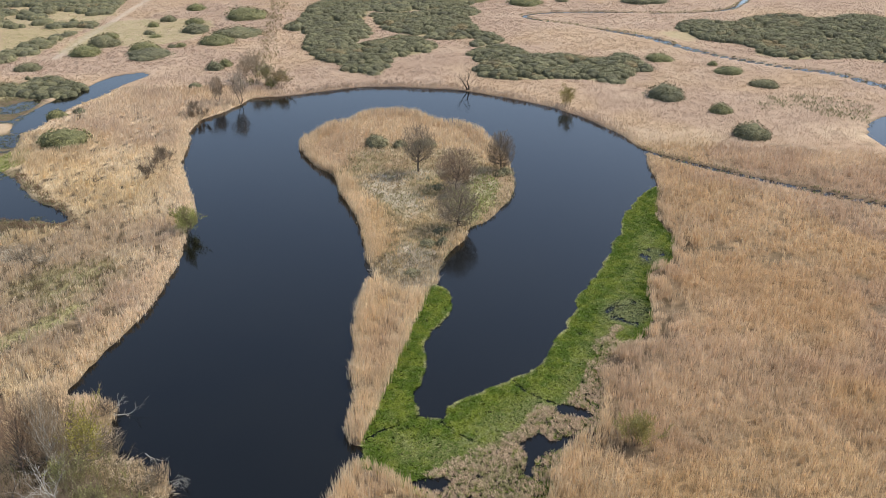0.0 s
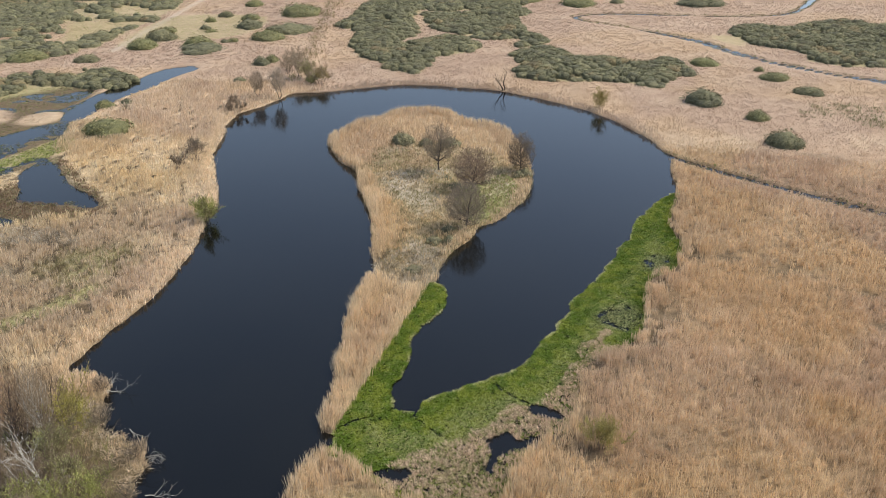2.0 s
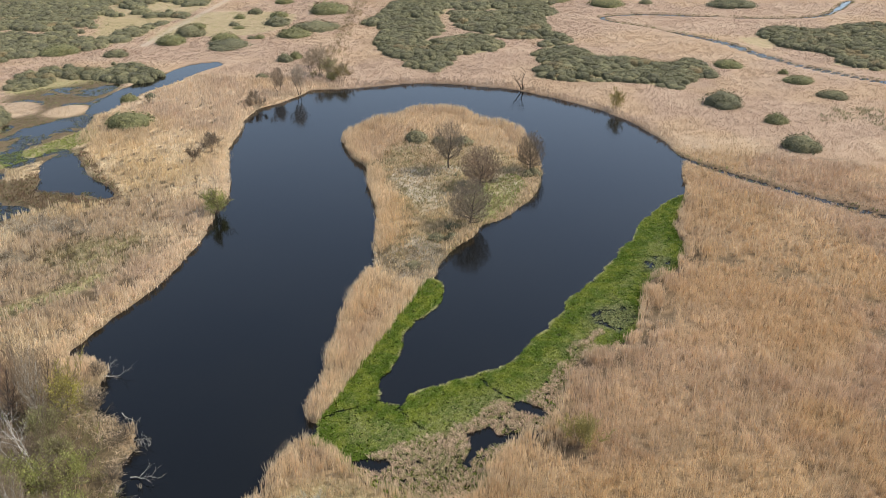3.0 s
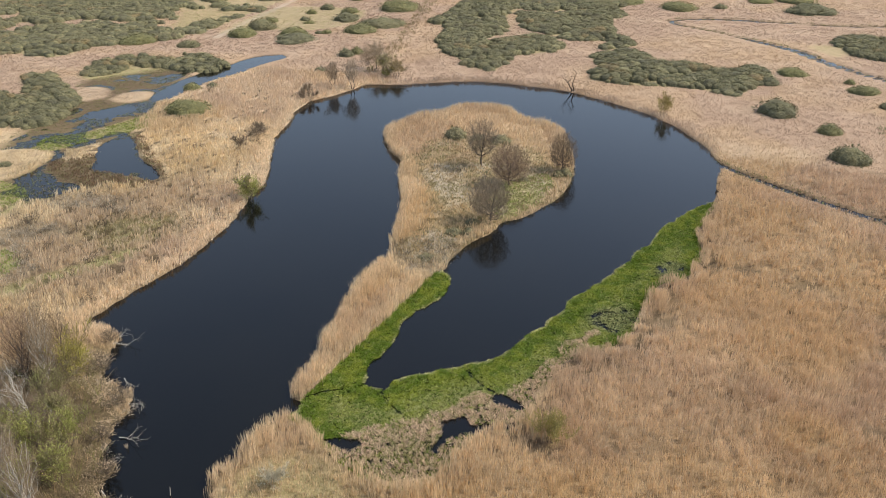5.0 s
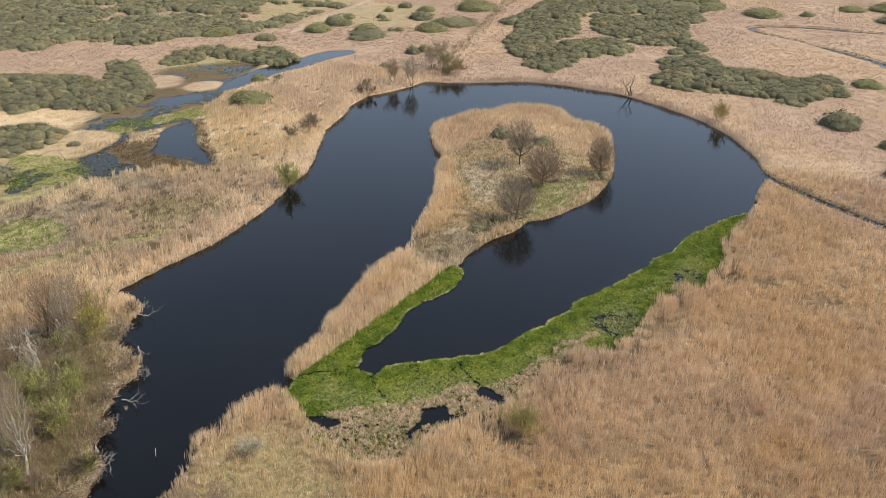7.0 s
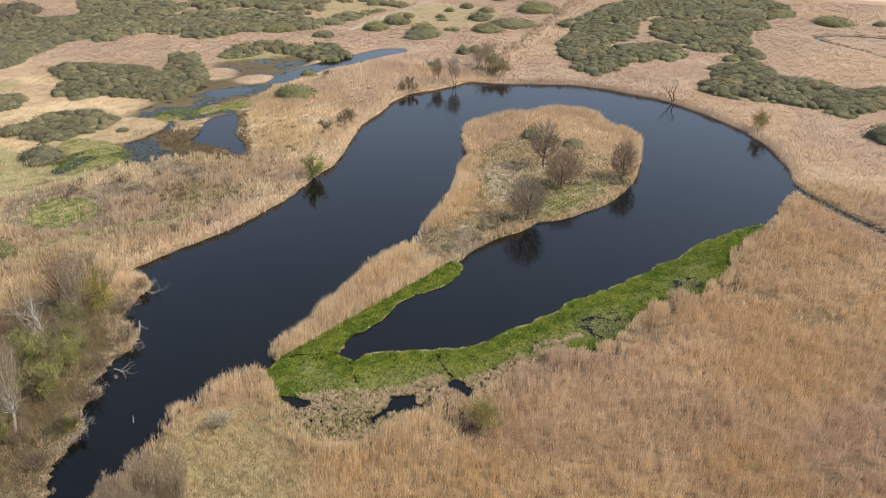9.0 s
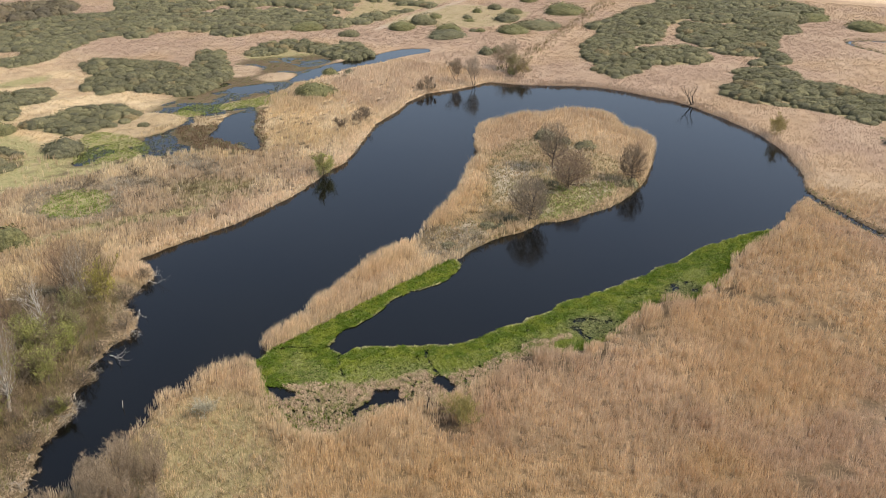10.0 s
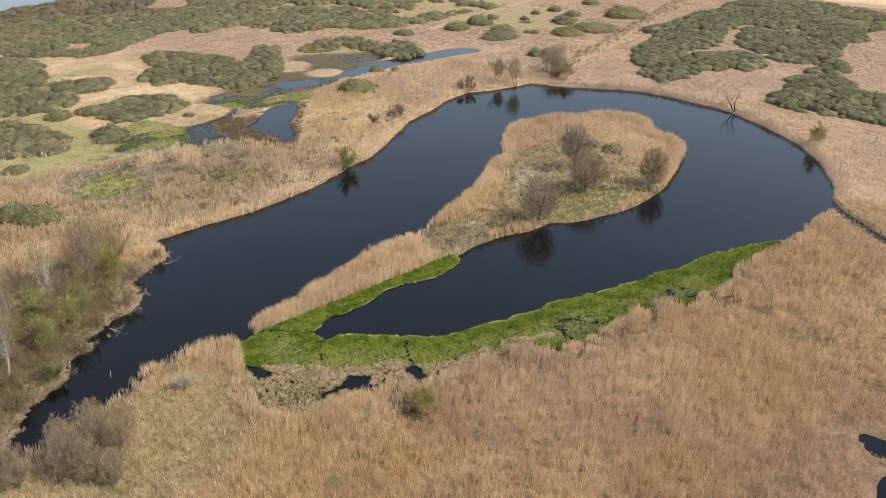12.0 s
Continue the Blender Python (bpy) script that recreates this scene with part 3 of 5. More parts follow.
# ---- meshes from arrays ----
def sheet(name, verts, tris, mat_, tint=None, layer="tint", smooth=False, more=()):
    """A mesh of triangles, with a colour layer for each vertex."""
    me = bpy.data.meshes.new(name)
    verts, tris = np.asarray(verts, np.float32), np.asarray(tris, np.int32)
    me.vertices.add(len(verts))
    me.vertices.foreach_set("co", verts.ravel())
    me.loops.add(tris.size)
    me.loops.foreach_set("vertex_index", tris.ravel())
    me.polygons.add(len(tris))
    me.polygons.foreach_set("loop_start", np.arange(0, tris.size, 3, dtype=np.int32))
    if smooth:
        me.polygons.foreach_set("use_smooth", np.ones(len(tris), bool))
    me.update(calc_edges=True)
    for key, values in (() if tint is None else ((layer, tint), *more)):
        a = me.color_attributes.new(key, "FLOAT_COLOR", "POINT")
        a.data.foreach_set("color", np.c_[values, np.ones(len(values))].astype(np.float32).ravel())
    me.materials.append(mat_)
    return me


def part(name, mesh, parent, label=""):
    ob = new(name, mesh)
    ob.parent = parent
    return tagged(ob, label)


def blend(a, b, s):
    return np.asarray(a) * (1 - s[:, None]) + np.asarray(b) * s[:, None]


def blades(x, y, z, height, width, tint, lean=(0.04, 0.06), scatter=0.28, count=4, spread=0.35, belly=0.6, plain=False):
    """Stalks in tufts: each a narrow leaf, widest above its middle; plain ones are single triangles."""
    n = len(x)
    k = np.repeat(np.arange(n), count)
    m = len(k)
    h = height[k] * rng.uniform(0.75, 1.1, m)
    bx, by = x[k] + rng.normal(0, spread, m), y[k] + rng.normal(0, spread, m)
    turn = rng.normal(0.8, 0.8, m)  # turned mostly one way so the sun lights the leaves brighter and more evenly
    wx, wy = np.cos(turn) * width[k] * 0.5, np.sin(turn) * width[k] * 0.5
    bend = 0.25 * min(scatter, 0.3) / 0.15  # neighbours lean alike
    tx = (lean[0] + bend * (wave(x, y, 7.0, 201, 2) - 0.5) * 0.5 + rng.normal(0, scatter * 0.6, n))[k]
    ty = (lean[1] + bend * (wave(x, y, 7.0, 203, 2) - 0.5) * 0.5 + rng.normal(0, scatter * 0.6, n))[k]
    lx, ly = (tx + rng.normal(0, scatter * 0.8, m)) * h, (ty + rng.normal(0, scatter * 0.8, m)) * h
    zz = z[k]
    c = (tint * (1 + rng.uniform(-1, 1, (n, 1)) * (0.05 if plain else np.where(width > 0.08, 0.09, 0.19)[:, None])))[k] * rng.uniform(0.94, 1.06, (m, 1))
    tip = np.c_[bx + lx, by + ly, zz + h]
    if plain:
        v = np.stack([np.c_[bx - wx, by - wy, zz], np.c_[bx + wx, by + wy, zz], tip], axis=1)
        return v.reshape(-1, 3), np.arange(m * 3).reshape(-1, 3), np.repeat(c, 3, axis=0)
    mid = np.c_[bx + lx * 0.45, by + ly * 0.45, zz + h * belly]
    side = np.c_[wx, wy, np.zeros(m)]
    v = np.stack([np.c_[bx, by, zz - 0.15], mid - side, mid + side, tip], axis=1)
    tris = (np.arange(m)[:, None, None] * 4 + np.array([(0, 2, 1), (1, 2, 3)])).reshape(-1, 3)
    return v.reshape(-1, 3), tris, np.repeat(c, 4, axis=0)


def join(pieces):
    vs, ts, cs, at = [], [], [], 0
    for v, t, c in pieces:
        vs.append(v), ts.append(t + at), cs.append(c)
        at += len(v)
    return np.concatenate(vs), np.concatenate(ts), np.concatenate(cs)


def sow(density, x0, x1, y0, y1):
    """Free places, density of them to a square metre."""
    n = int((x1 - x0) * (y1 - y0) * density)
    return rng.uniform(x0, x1, n), rng.uniform(y0, y1, n)


# ---- ground and water ----
def build_ground():
    def lines(a, b, c, d, fine, coarse):
        core_ = np.arange(b, c, fine)
        low, high = np.arange(a, b, coarse), np.arange(c, d, coarse)
        grow = np.cumsum(coarse * 1.35 ** np.arange(1, 19))
        return np.concatenate([a - grow[::-1], low, core_, high, high[-1] + grow])
    xs, ys = lines(-400, -115, 95, 290, 1.1, 2.4), lines(24, 40, 275, 480, 1.1, 2.4)
    X, Y = np.meshgrid(xs, ys)
    x, y = X.ravel(), Y.ravel()
    z = ground_height(x, y)
    inside = (x > FX0) & (x < FX1) & (y > FY0) & (y < FY1)
    z = np.where(inside, z, 0.3)
    w, h = len(xs), len(ys)
    a = (np.arange(h - 1)[:, None] * w + np.arange(w - 1)).ravel()
    tris = np.concatenate([np.c_[a, a + 1, a + w + 1], np.c_[a, a + w + 1, a + w]])
    g = np.maximum.reduce([ease(pick(meadow, x, y), -1, 3) * (1 - 0.5 * ease(y, 240, 280)), ease(pick(green_strip, x, y), -1, 1), ease(pick(olive, x, y), -2, 4) * 0.75,
                           ease(pick(green_spot, x, y), -1, 2), ease(pick(core, x, y), -1, 3) * 0.3 * ease(wave(x, y, 9, 51), 0.35, 0.6),
                           ease(pick(algae, x, y), -1, 2), ease(pick(bushy, x, y), 0.2, 0.6) * 0.7,
                           ease(pick(grove, x, y), -1, 4) * 0.6, ease(pick(south, x, y), -1, 4) * 0.6])
    mud = np.maximum(ease(pick(marsh, x, y), -1, 3) * 0.9 * (1 - ease(pick(isles, x, y), -1, 1)), ease(pick(water_depth, x, y), -1.0, 0.2))
    # dark grove floor: shade under the trees painted with the mud colour
    mud = np.maximum(mud, 0.92 * ease(pick(grove, x, y), 0, 3))
    mud = np.maximum(mud, 0.85 * ease(wave(x, y, 3.5, 121, 2), 0.48, 0.6) * ease(pick(grove, x, y), -1, 2) * ease(-pick(lake, x, y), 7, 3))
    # reed gaps and hollows: shade between the clumps painted with the mud colour
    mud = np.maximum.reduce([mud, gaps(x, y), 0.7 * ease(pick(hollow, x, y), -0.3, 0.6)])
    mud = np.where(pick(algae, x, y) > 0, mud * 0.25, mud)
    pale = np.maximum.reduce([0.6 * ease(pick(core, x, y), 0, 4) * ease(wave(x, y, 11, 53), 0.45, 0.6), 0.5 * ease(pick(track, x, y), -0.6, 0.6), 0.3 * ease(pick(ash, x, y), -0.5, 2.5)])
    zone = np.where(inside[:, None], np.c_[g, mud, pale], 0.0)
    # reed colour with shade painted in, deepest beneath the near tall beds
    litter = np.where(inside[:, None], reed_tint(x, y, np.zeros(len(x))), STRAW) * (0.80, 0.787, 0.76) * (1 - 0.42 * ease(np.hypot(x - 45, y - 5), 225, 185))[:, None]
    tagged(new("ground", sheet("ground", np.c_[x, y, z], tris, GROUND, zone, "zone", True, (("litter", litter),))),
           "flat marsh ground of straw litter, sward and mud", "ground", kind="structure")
    s = 4000.0
    tagged(new("water", sheet("water", [(-s, -s, 0), (s, -s, 0), (s, s, 0), (-s, s, 0)], [(0, 1, 2), (0, 2, 3)], WATER)),
           "still dark water of the oxbow lake, pools and ditches", "water", kind="structure")


# ---- reed beds ----
PINK, GOLD, STRAW, DULL, OLIVE_TINT = (0.47, 0.345, 0.246), (0.54, 0.396, 0.238), (0.64, 0.506, 0.352), (0.345, 0.262, 0.184), (0.31, 0.285, 0.16)


def reed_cover(x, y):
    """How thick the reeds stand at each place, and how high."""
    pond = np.maximum(pick(ponds, x, y), pick(ditch, x, y))
    isle = ease(pick(isles, x, y), -0.5, 0.8)
    wet = ease(pick(marsh, x, y), -0.5, 1.5) * (1 - isle)
    inner, wood = ease(pick(core, x, y), -1, 3), ease(pick(grove, x, y), -2, 2)
    low_side = ease(pick(island, x, y), -2, 0) * ease(x, 12, 17) * ease(y, 198, 190)  # the island's grassy east shore
    dull = np.maximum(ease(pick(olive, x, y), -2, 4), 1.2 * ease(pick(south, x, y), -2, 4))
    bare = np.maximum.reduce([ease(pick(water_depth, x, y), -0.5, 0.1), ease(pick(meadow, x, y), -1, 1.5) * 0.95, ease(pick(green_strip, x, y), -0.8, 0.8) * 0.85, ease(pick(olive, x, y), 0, 4) * 0.6, ease(pick(track, x, y), -0.5, 0.2),
                              pick(bushy, x, y) * 0.9, ease(pick(green_spot, x, y), -1, 1) * 0.96, ease(pond, -1.4, -0.4), wet, wood * 0.93, ease(pick(hollow, x, y), -0.5, 0.8) * 0.96,
                              0.97 * gaps(x, y), ease(pick(brush, x, y), -1, 1) * 0.85, ease(pick(south, x, y), -3.5, 0.5) * 0.68,
                              inner * 0.5, ease(pick(shrubby, x, y), -0.8, 0.4), 0.85 * ease(pick(ash, x, y), -1, 1.5), 0.8 * low_side])
    high = 1.25 + 0.7 * wave(x, y, 18, 63) + 0.8 * (wave(x, y, 4.5, 65, 2) - 0.5) + 1.5 * (wave(x, y, 1.7, 69, 2) - 0.5)
    high = high + (0.6 + 2.2 * (wave(x, y, 2.6, 67, 2) - 0.42)) * pick(behind_mat, x, y)
    shore = ease(-pick(lake_open, x, y), 5.0, 1.0) * (1 - wood)
    high = high * (1 - 0.65 * ease(pond, -8, -2)) * (1 - 0.45 * inner) * (1 - 0.35 * dull) * (1 - 0.35 * isle) * (1 - 0.4 * wood) * (1 - 0.3 * ease(pick(brush, x, y), -1, 1))
    own = ease(pick(island, x, y), -2, 0) * (1 - low_side) + ease(y, 95, 85)  # tall on the island and the near bank, cut low elsewhere
    high = high * (1 - 0.3 * shore * (1 - np.clip(own, 0, 1))) + 0.45 * shore * np.clip(own, 0, 1)
    return 1 - bare, np.clip(high, 0.4, 3.1), shore


def reed_tint(x, y, shore):
    field = ease(x, 15, 45) * ease(y, 215, 190)  # the big stand east of the lake is browner
    # far reeds carry distance haze in their colour: evener, slightly bluer, and toned down
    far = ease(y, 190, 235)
    head = ease(pick(island, x, y), -2, 0)
    bed = ease(x, -34, -42) * ease(x, -112, -100) * ease(y, 275, 255)  # the pale bed behind the west bank
    c = blend(PINK, GOLD, ease(wave(x, y, 34, 71), 0.45, 0.62))
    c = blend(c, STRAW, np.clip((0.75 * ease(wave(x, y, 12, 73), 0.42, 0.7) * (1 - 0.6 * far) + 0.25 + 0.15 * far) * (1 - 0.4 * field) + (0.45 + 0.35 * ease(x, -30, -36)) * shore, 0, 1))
    c = blend(c, DULL, 0.3 * (1 - 0.6 * far) * ease(wave(x, y, 6, 75), 0.5, 0.75))
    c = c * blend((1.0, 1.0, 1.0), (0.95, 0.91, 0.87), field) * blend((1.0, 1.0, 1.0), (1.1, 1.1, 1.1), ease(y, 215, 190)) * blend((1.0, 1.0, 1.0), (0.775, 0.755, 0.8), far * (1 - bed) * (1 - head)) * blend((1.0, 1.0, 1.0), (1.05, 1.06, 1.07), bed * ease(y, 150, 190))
    c = c * blend((1.0, 1.0, 1.0), (0.98, 0.965, 0.90), np.maximum(ease(y, 115, 85), ease(pick(island, x, y), -2, 0)))
    c = blend(c, (0.50, 0.40, 0.285), 0.6 * ease(pick(isles, x, y), -0.5, 1))
    west = ease(x, -40, -60) * ease(y, 230, 180)
    c = c * blend((1.0, 1.0, 1.0), (0.99, 1.01, 0.95), west)
    c = blend(c, DULL, 0.25 * west * ease(wave(x, y, 3, 79), 0.45, 0.62) * (1 - shore))
    return blend(c, OLIVE_TINT, 0.65 * np.maximum(ease(pick(olive, x, y), -2, 5) * ease(wave(x, y, 8, 77), 0.3, 0.6), ease(pick(core, x, y), 0, 4) * 0.2))


build_ground()


def on_show(x, y):
    """The stretch of the marsh round the lake; beyond it the litter-covered ground goes on alone."""
    return (x > -8 - 1.62 * (y - 20)) & (x < 110 + 0.5 * (y - 110)) & (x < 40 + 0.95 * (y - 20)) & (y > 30)


def reed_beds():
    # from, to (metres from the south), tufts to a square metre, stalk width
    rings = ((0, 135, 4.4, 0.056), (135, 205, 1.8, 0.10), (205, 310, 1.7, 0.15), (310, 480, 0.95, 0.24))
    got = []
    for near, far, density, width in rings:
        x, y = sow(density, max(-400, 45 - far), min(285, 45 + far), 26, min(478, far + 5))
        d = np.hypot(x - 45, y - 5)
        ok = (d >= near) & (d < far)
        x, y = x[ok], y[ok]
        cover, high, shore = reed_cover(x, y)
        ok = (rng.uniform(0, 1, len(x)) < cover) & on_show(x, y)
        got.append((x[ok], y[ok], high[ok], shore[ok], np.full(ok.sum(), width), np.full(ok.sum(), near >= 205)))
    x, y = sow(3.6, -75, 90, 40, 280)  # the banks of the lake stand thick
    cover, high, shore = reed_cover(x, y)
    ok = rng.uniform(0, 1, len(x)) < cover * shore
    got.append((x[ok], y[ok], high[ok], shore[ok], np.full(ok.sum(), 0.065), np.zeros(ok.sum(), bool)))
    x, y = sow(1.7, -104, -36, 150, 268)  # and the ragged bed behind the west bank
    cover, high, shore = reed_cover(x, y)
    ok = (rng.uniform(0, 1, len(x)) < cover) & (np.hypot(x - 45, y - 5) > 205)
    got.append((x[ok], y[ok], high[ok], shore[ok], np.full(ok.sum(), 0.10), np.zeros(ok.sum(), bool)))
    x, y = sow(2.0, -28, 34, 175, 244)  # the head of the island
    cover, high, shore = reed_cover(x, y)
    ok = (rng.uniform(0, 1, len(x)) < cover) & (np.hypot(x - 45, y - 5) > 205) & (pick(island, x, y) > -0.5)
    got.append((x[ok], y[ok], high[ok] * 0.85, shore[ok], np.full(ok.sum(), 0.085), np.zeros(ok.sum(), bool)))
    x, y, high, shore, width, plain = (np.concatenate(c) for c in zip(*got))
    where = np.select([pick(island, x, y) > -1.5, (x < -36) & (y < 262), y > 205 + 0.0 * x, (x > 20) & (y <= 205)], [0, 1, 2, 3], 4)
    words = ("pale dry reeds fringing the wooded island", "dry tan reeds and sedge on the west bank",
             "wide bed of dry tan reeds behind the lake", "tall pinkish dry reeds filling the field beside the floating mat", "dry golden reeds on the near bank")
    for n, label in enumerate(words):
        ok = where == n
        pieces = []
        for far_off in (False, True):
            k = ok & (plain == far_off)
            if k.any():
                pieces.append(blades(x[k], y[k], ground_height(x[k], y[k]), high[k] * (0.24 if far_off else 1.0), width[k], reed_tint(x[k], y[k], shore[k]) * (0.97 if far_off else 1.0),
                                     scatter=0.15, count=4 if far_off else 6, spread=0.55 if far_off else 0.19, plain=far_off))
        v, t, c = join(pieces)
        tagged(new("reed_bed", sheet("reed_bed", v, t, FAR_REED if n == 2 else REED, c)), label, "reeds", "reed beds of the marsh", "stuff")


reed_beds()

# ---- floating mat ----
def in_lead(x, y):
    """True in the narrow open leads of the mat."""
    near = np.zeros(len(x), bool)
    for line in (CRACK1, CRACK2, CRACK3, CRACK4):
        near |= far_from(rounded(line, False, 4), x + (wave(x, y, 2, 115, 2) - 0.5) * 0.8, y, False) < 0.2
    return near


def floating_mat():
    x, y = sow(42.0, -10, 70, 68, 180)
    edge = pick(mat + (wave(GX, GY, 3.0, 81) - 0.5) * 1.8, x, y)
    lake_here = pick(lake, x, y)
    crack = in_lead(x, y)
    ok = (edge > 0) & (lake_here > -1.2) & (pick(holes + ripple * 0.15, x, y) < 0) & ~crack
    weak = ease(pick(thin, x, y), -1.0, 1.5)
    ok &= rng.uniform(0, 1, len(x)) > weak * 0.3 + 0.6 * (weak > 0.5) * ease(wave(x, y, 1.6, 117, 2), 0.5, 0.6)
    back = ease(pick(sedge + soft_edge * 0.5, x, y), -1.5, 2.0)
    ok &= rng.uniform(0, 1, len(x)) > back * 0.8
    x, y, edge, back, weak = x[ok], y[ok], edge[ok], back[ok], weak[ok]
    shade = blend((0.080, 0.135, 0.007), (0.175, 0.215, 0.022), ease(wave(x, y, 1.5, 85, 2), 0.35, 0.7))
    shade = blend(shade, (0.13, 0.14, 0.07), 0.7 * weak)
    inner = ease(edge, 2.5, 7.5) * ease(wave(x, y, 5, 87), 0.25, 0.5)
    shade = blend(shade, (0.31, 0.31, 0.13), 0.75 * np.clip(inner + 0.1, 0, 1) * ease(rng.uniform(0, 1, len(x)), 0.35, 0.6))
    shade = blend(shade, (0.36, 0.37, 0.16), 0.65 * (rng.uniform(0, 1, len(x)) < 0.06 + 0.2 * ease(edge, 2.0, 7.0)))
    shade = blend(shade, (0.50, 0.46, 0.24), 0.8 * ease(edge, 0.3, 0.08) * ease(wave(x, y, 2.0, 83, 2), 0.35, 0.55))
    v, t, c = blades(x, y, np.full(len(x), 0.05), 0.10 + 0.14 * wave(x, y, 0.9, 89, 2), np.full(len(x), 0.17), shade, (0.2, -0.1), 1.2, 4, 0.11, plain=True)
    tagged(new("floating_plants", sheet("floating_plants", v, t, MATLEAF, c)), "bright green mat of floating water plants along the bank",
           "water plants", kind="stuff")
    x, y = sow(9.5, -2, 62, 70, 150)  # tussocks, one by one
    ok = (pick(sedge + soft_edge * 0.6, x, y) > 0) & (pick(holes + ripple * 0.15, x, y) < 0.05) & (pick(island, x, y) < -1)
    x, y = x[ok], y[ok]
    shade = blend((0.46, 0.34, 0.23), (0.70, 0.54, 0.38), rng.uniform(0, 1, len(x)))
    shade = blend(shade, (0.19, 0.22, 0.06), 0.75 * (rng.uniform(0, 1, len(x)) < 0.06 + 0.3 * ease(wave(x, y, 5.0, 91, 2), 0.52, 0.66)))
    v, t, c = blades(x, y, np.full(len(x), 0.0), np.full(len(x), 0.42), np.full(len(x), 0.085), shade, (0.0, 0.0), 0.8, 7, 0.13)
    tagged(new("sedge_tussocks", sheet("sedge_tussocks", v, t, REED, c)), "pale withered sedge tussocks round small black pools",
           "sedge", kind="stuff")


floating_mat()


# ---- low growth ----
def low_growth():
    def tufts(name, field, density, box, high, width, tints, label, category, scatter=0.4, lean=(0.05, 0.0), count=4, low=0.0, material_=REED, spread=0.25):
        x, y = sow(density, *box)
        ok = (pick(field, x, y) > low) & (pick(water_depth, x, y) < 0.0)
        x, y = x[ok], y[ok]
        c = blend(tints[0], tints[1], ease(wave(x, y, 6, 101), 0.3, 0.7))
        c = blend(c, tints[2], ease(rng.uniform(0, 1, len(x)), 0.55, 0.9))
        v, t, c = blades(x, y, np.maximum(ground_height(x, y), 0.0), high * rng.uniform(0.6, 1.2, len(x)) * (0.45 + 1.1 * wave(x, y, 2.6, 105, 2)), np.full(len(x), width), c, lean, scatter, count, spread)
        tagged(new(name, sheet(name, v, t, material_, c)), label, category, kind="stuff")
    grass = ((0.25, 0.245, 0.10), (0.33, 0.295, 0.15), (0.40, 0.33, 0.20))
    tufts("meadow_grass", meadow, 0.45, (-230, -70, 120, 400), 0.16, 0.22, grass, "short yellow-green grass of the wet meadow", "grass", 0.8, spread=0.6)
    tufts("island_grass", np.minimum(np.maximum(core, np.minimum(island, GX - 12) * (GY < 196)) - np.maximum(ash, 0) * 0.5, island), 3.2, (-25, 40, 120, 225), 0.5, 0.10, ((0.34, 0.255, 0.145), (0.28, 0.245, 0.125), (0.17, 0.14, 0.075)),
          "tan and olive matted grass under the island trees", "grass", 0.7)
    tufts("bank_grass", green_strip, 2.2, (-95, 30, 38, 160), 0.5, 0.10, ((0.26, 0.235, 0.115), (0.36, 0.30, 0.175), (0.17, 0.155, 0.08)),
          "olive and straw-coloured rough grass behind the banks", "grass", 0.7)
    tufts("low_scrub", olive, 1.7, (-80, -40, 115, 155), 0.9, 0.09, ((0.22, 0.18, 0.09), (0.28, 0.235, 0.125), (0.14, 0.12, 0.065)),
          "brownish-olive low scrub among the west bank reeds", "scrub", 0.5, count=5)
    tufts("low_scrub", east_scrub, 0.6, (100, 150, 212, 258), 0.9, 0.16, ((0.22, 0.20, 0.11), (0.28, 0.25, 0.15), (0.16, 0.15, 0.08)),
          "sparse grey-olive low scrub in the far reeds", "scrub", 0.5, count=5)
    tufts("south_grass", south, 2.6, (-15, 35, 30, 90), 0.75, 0.07, ((0.40, 0.285, 0.17), (0.29, 0.24, 0.13), (0.45, 0.35, 0.24)),
          "matted tan and grey-green grass on the near bank", "grass", 0.6, count=5)
    tufts("undergrowth", np.minimum(grove - 3.8, -lake), 1.6, (-62, -8, 38, 105), 1.7, 0.05, ((0.24, 0.185, 0.11), (0.34, 0.27, 0.165), (0.22, 0.225, 0.075)),
          "dense bare brown undergrowth beneath the grove", "undergrowth", 0.55, count=7)
    tufts("fallen_reed", np.minimum(grove + 1.0, 2.6 - np.abs(lake + 1.6)) + (wave(GX, GY, 3.0, 125, 2) - 0.56) * 8.0, 9.0, (-62, -8, 38, 108), 0.28, 0.09, ((0.56, 0.44, 0.30), (0.64, 0.53, 0.39), (0.38, 0.30, 0.20)),
          "pale flattened reed litter along the grove's waterside", "reed litter", 1.8, (0.7, -0.3))
    tufts("dyke_scrub", dyke + soft_edge * 0.8, 0.3, (-70, -35, 265, 450), 1.5, 0.20, ((0.30, 0.22, 0.13), (0.22, 0.19, 0.10), (0.40, 0.31, 0.20)),
          "rough brown weeds along the old dyke", "weeds", 0.5)
    tufts("ditch_sedge", np.minimum(ditch + 1.6, -lake), 1.3, (50, 200, 120, 470), 0.5, 0.16, ((0.13, 0.095, 0.06), (0.20, 0.15, 0.10), (0.16, 0.18, 0.06)),
          "dark sodden sedge lining the ditches", "sedge", 0.6)
    tufts("brown_sedge", brown, 2.2, (-125, -60, 140, 215), 0.7, 0.13, ((0.15, 0.095, 0.06), (0.23, 0.15, 0.095), (0.18, 0.155, 0.075)),
          "dark brown sedge round the marsh pool", "sedge", 0.5)
    tufts("marsh_weed", np.minimum(marsh, -isles), 1.7, (-175, -70, 135, 265), 0.12, 0.2, ((0.17, 0.15, 0.095), (0.22, 0.20, 0.10), (0.22, 0.24, 0.09)),
          "dark waterlogged weed on the marsh mud", "weeds", 0.9)
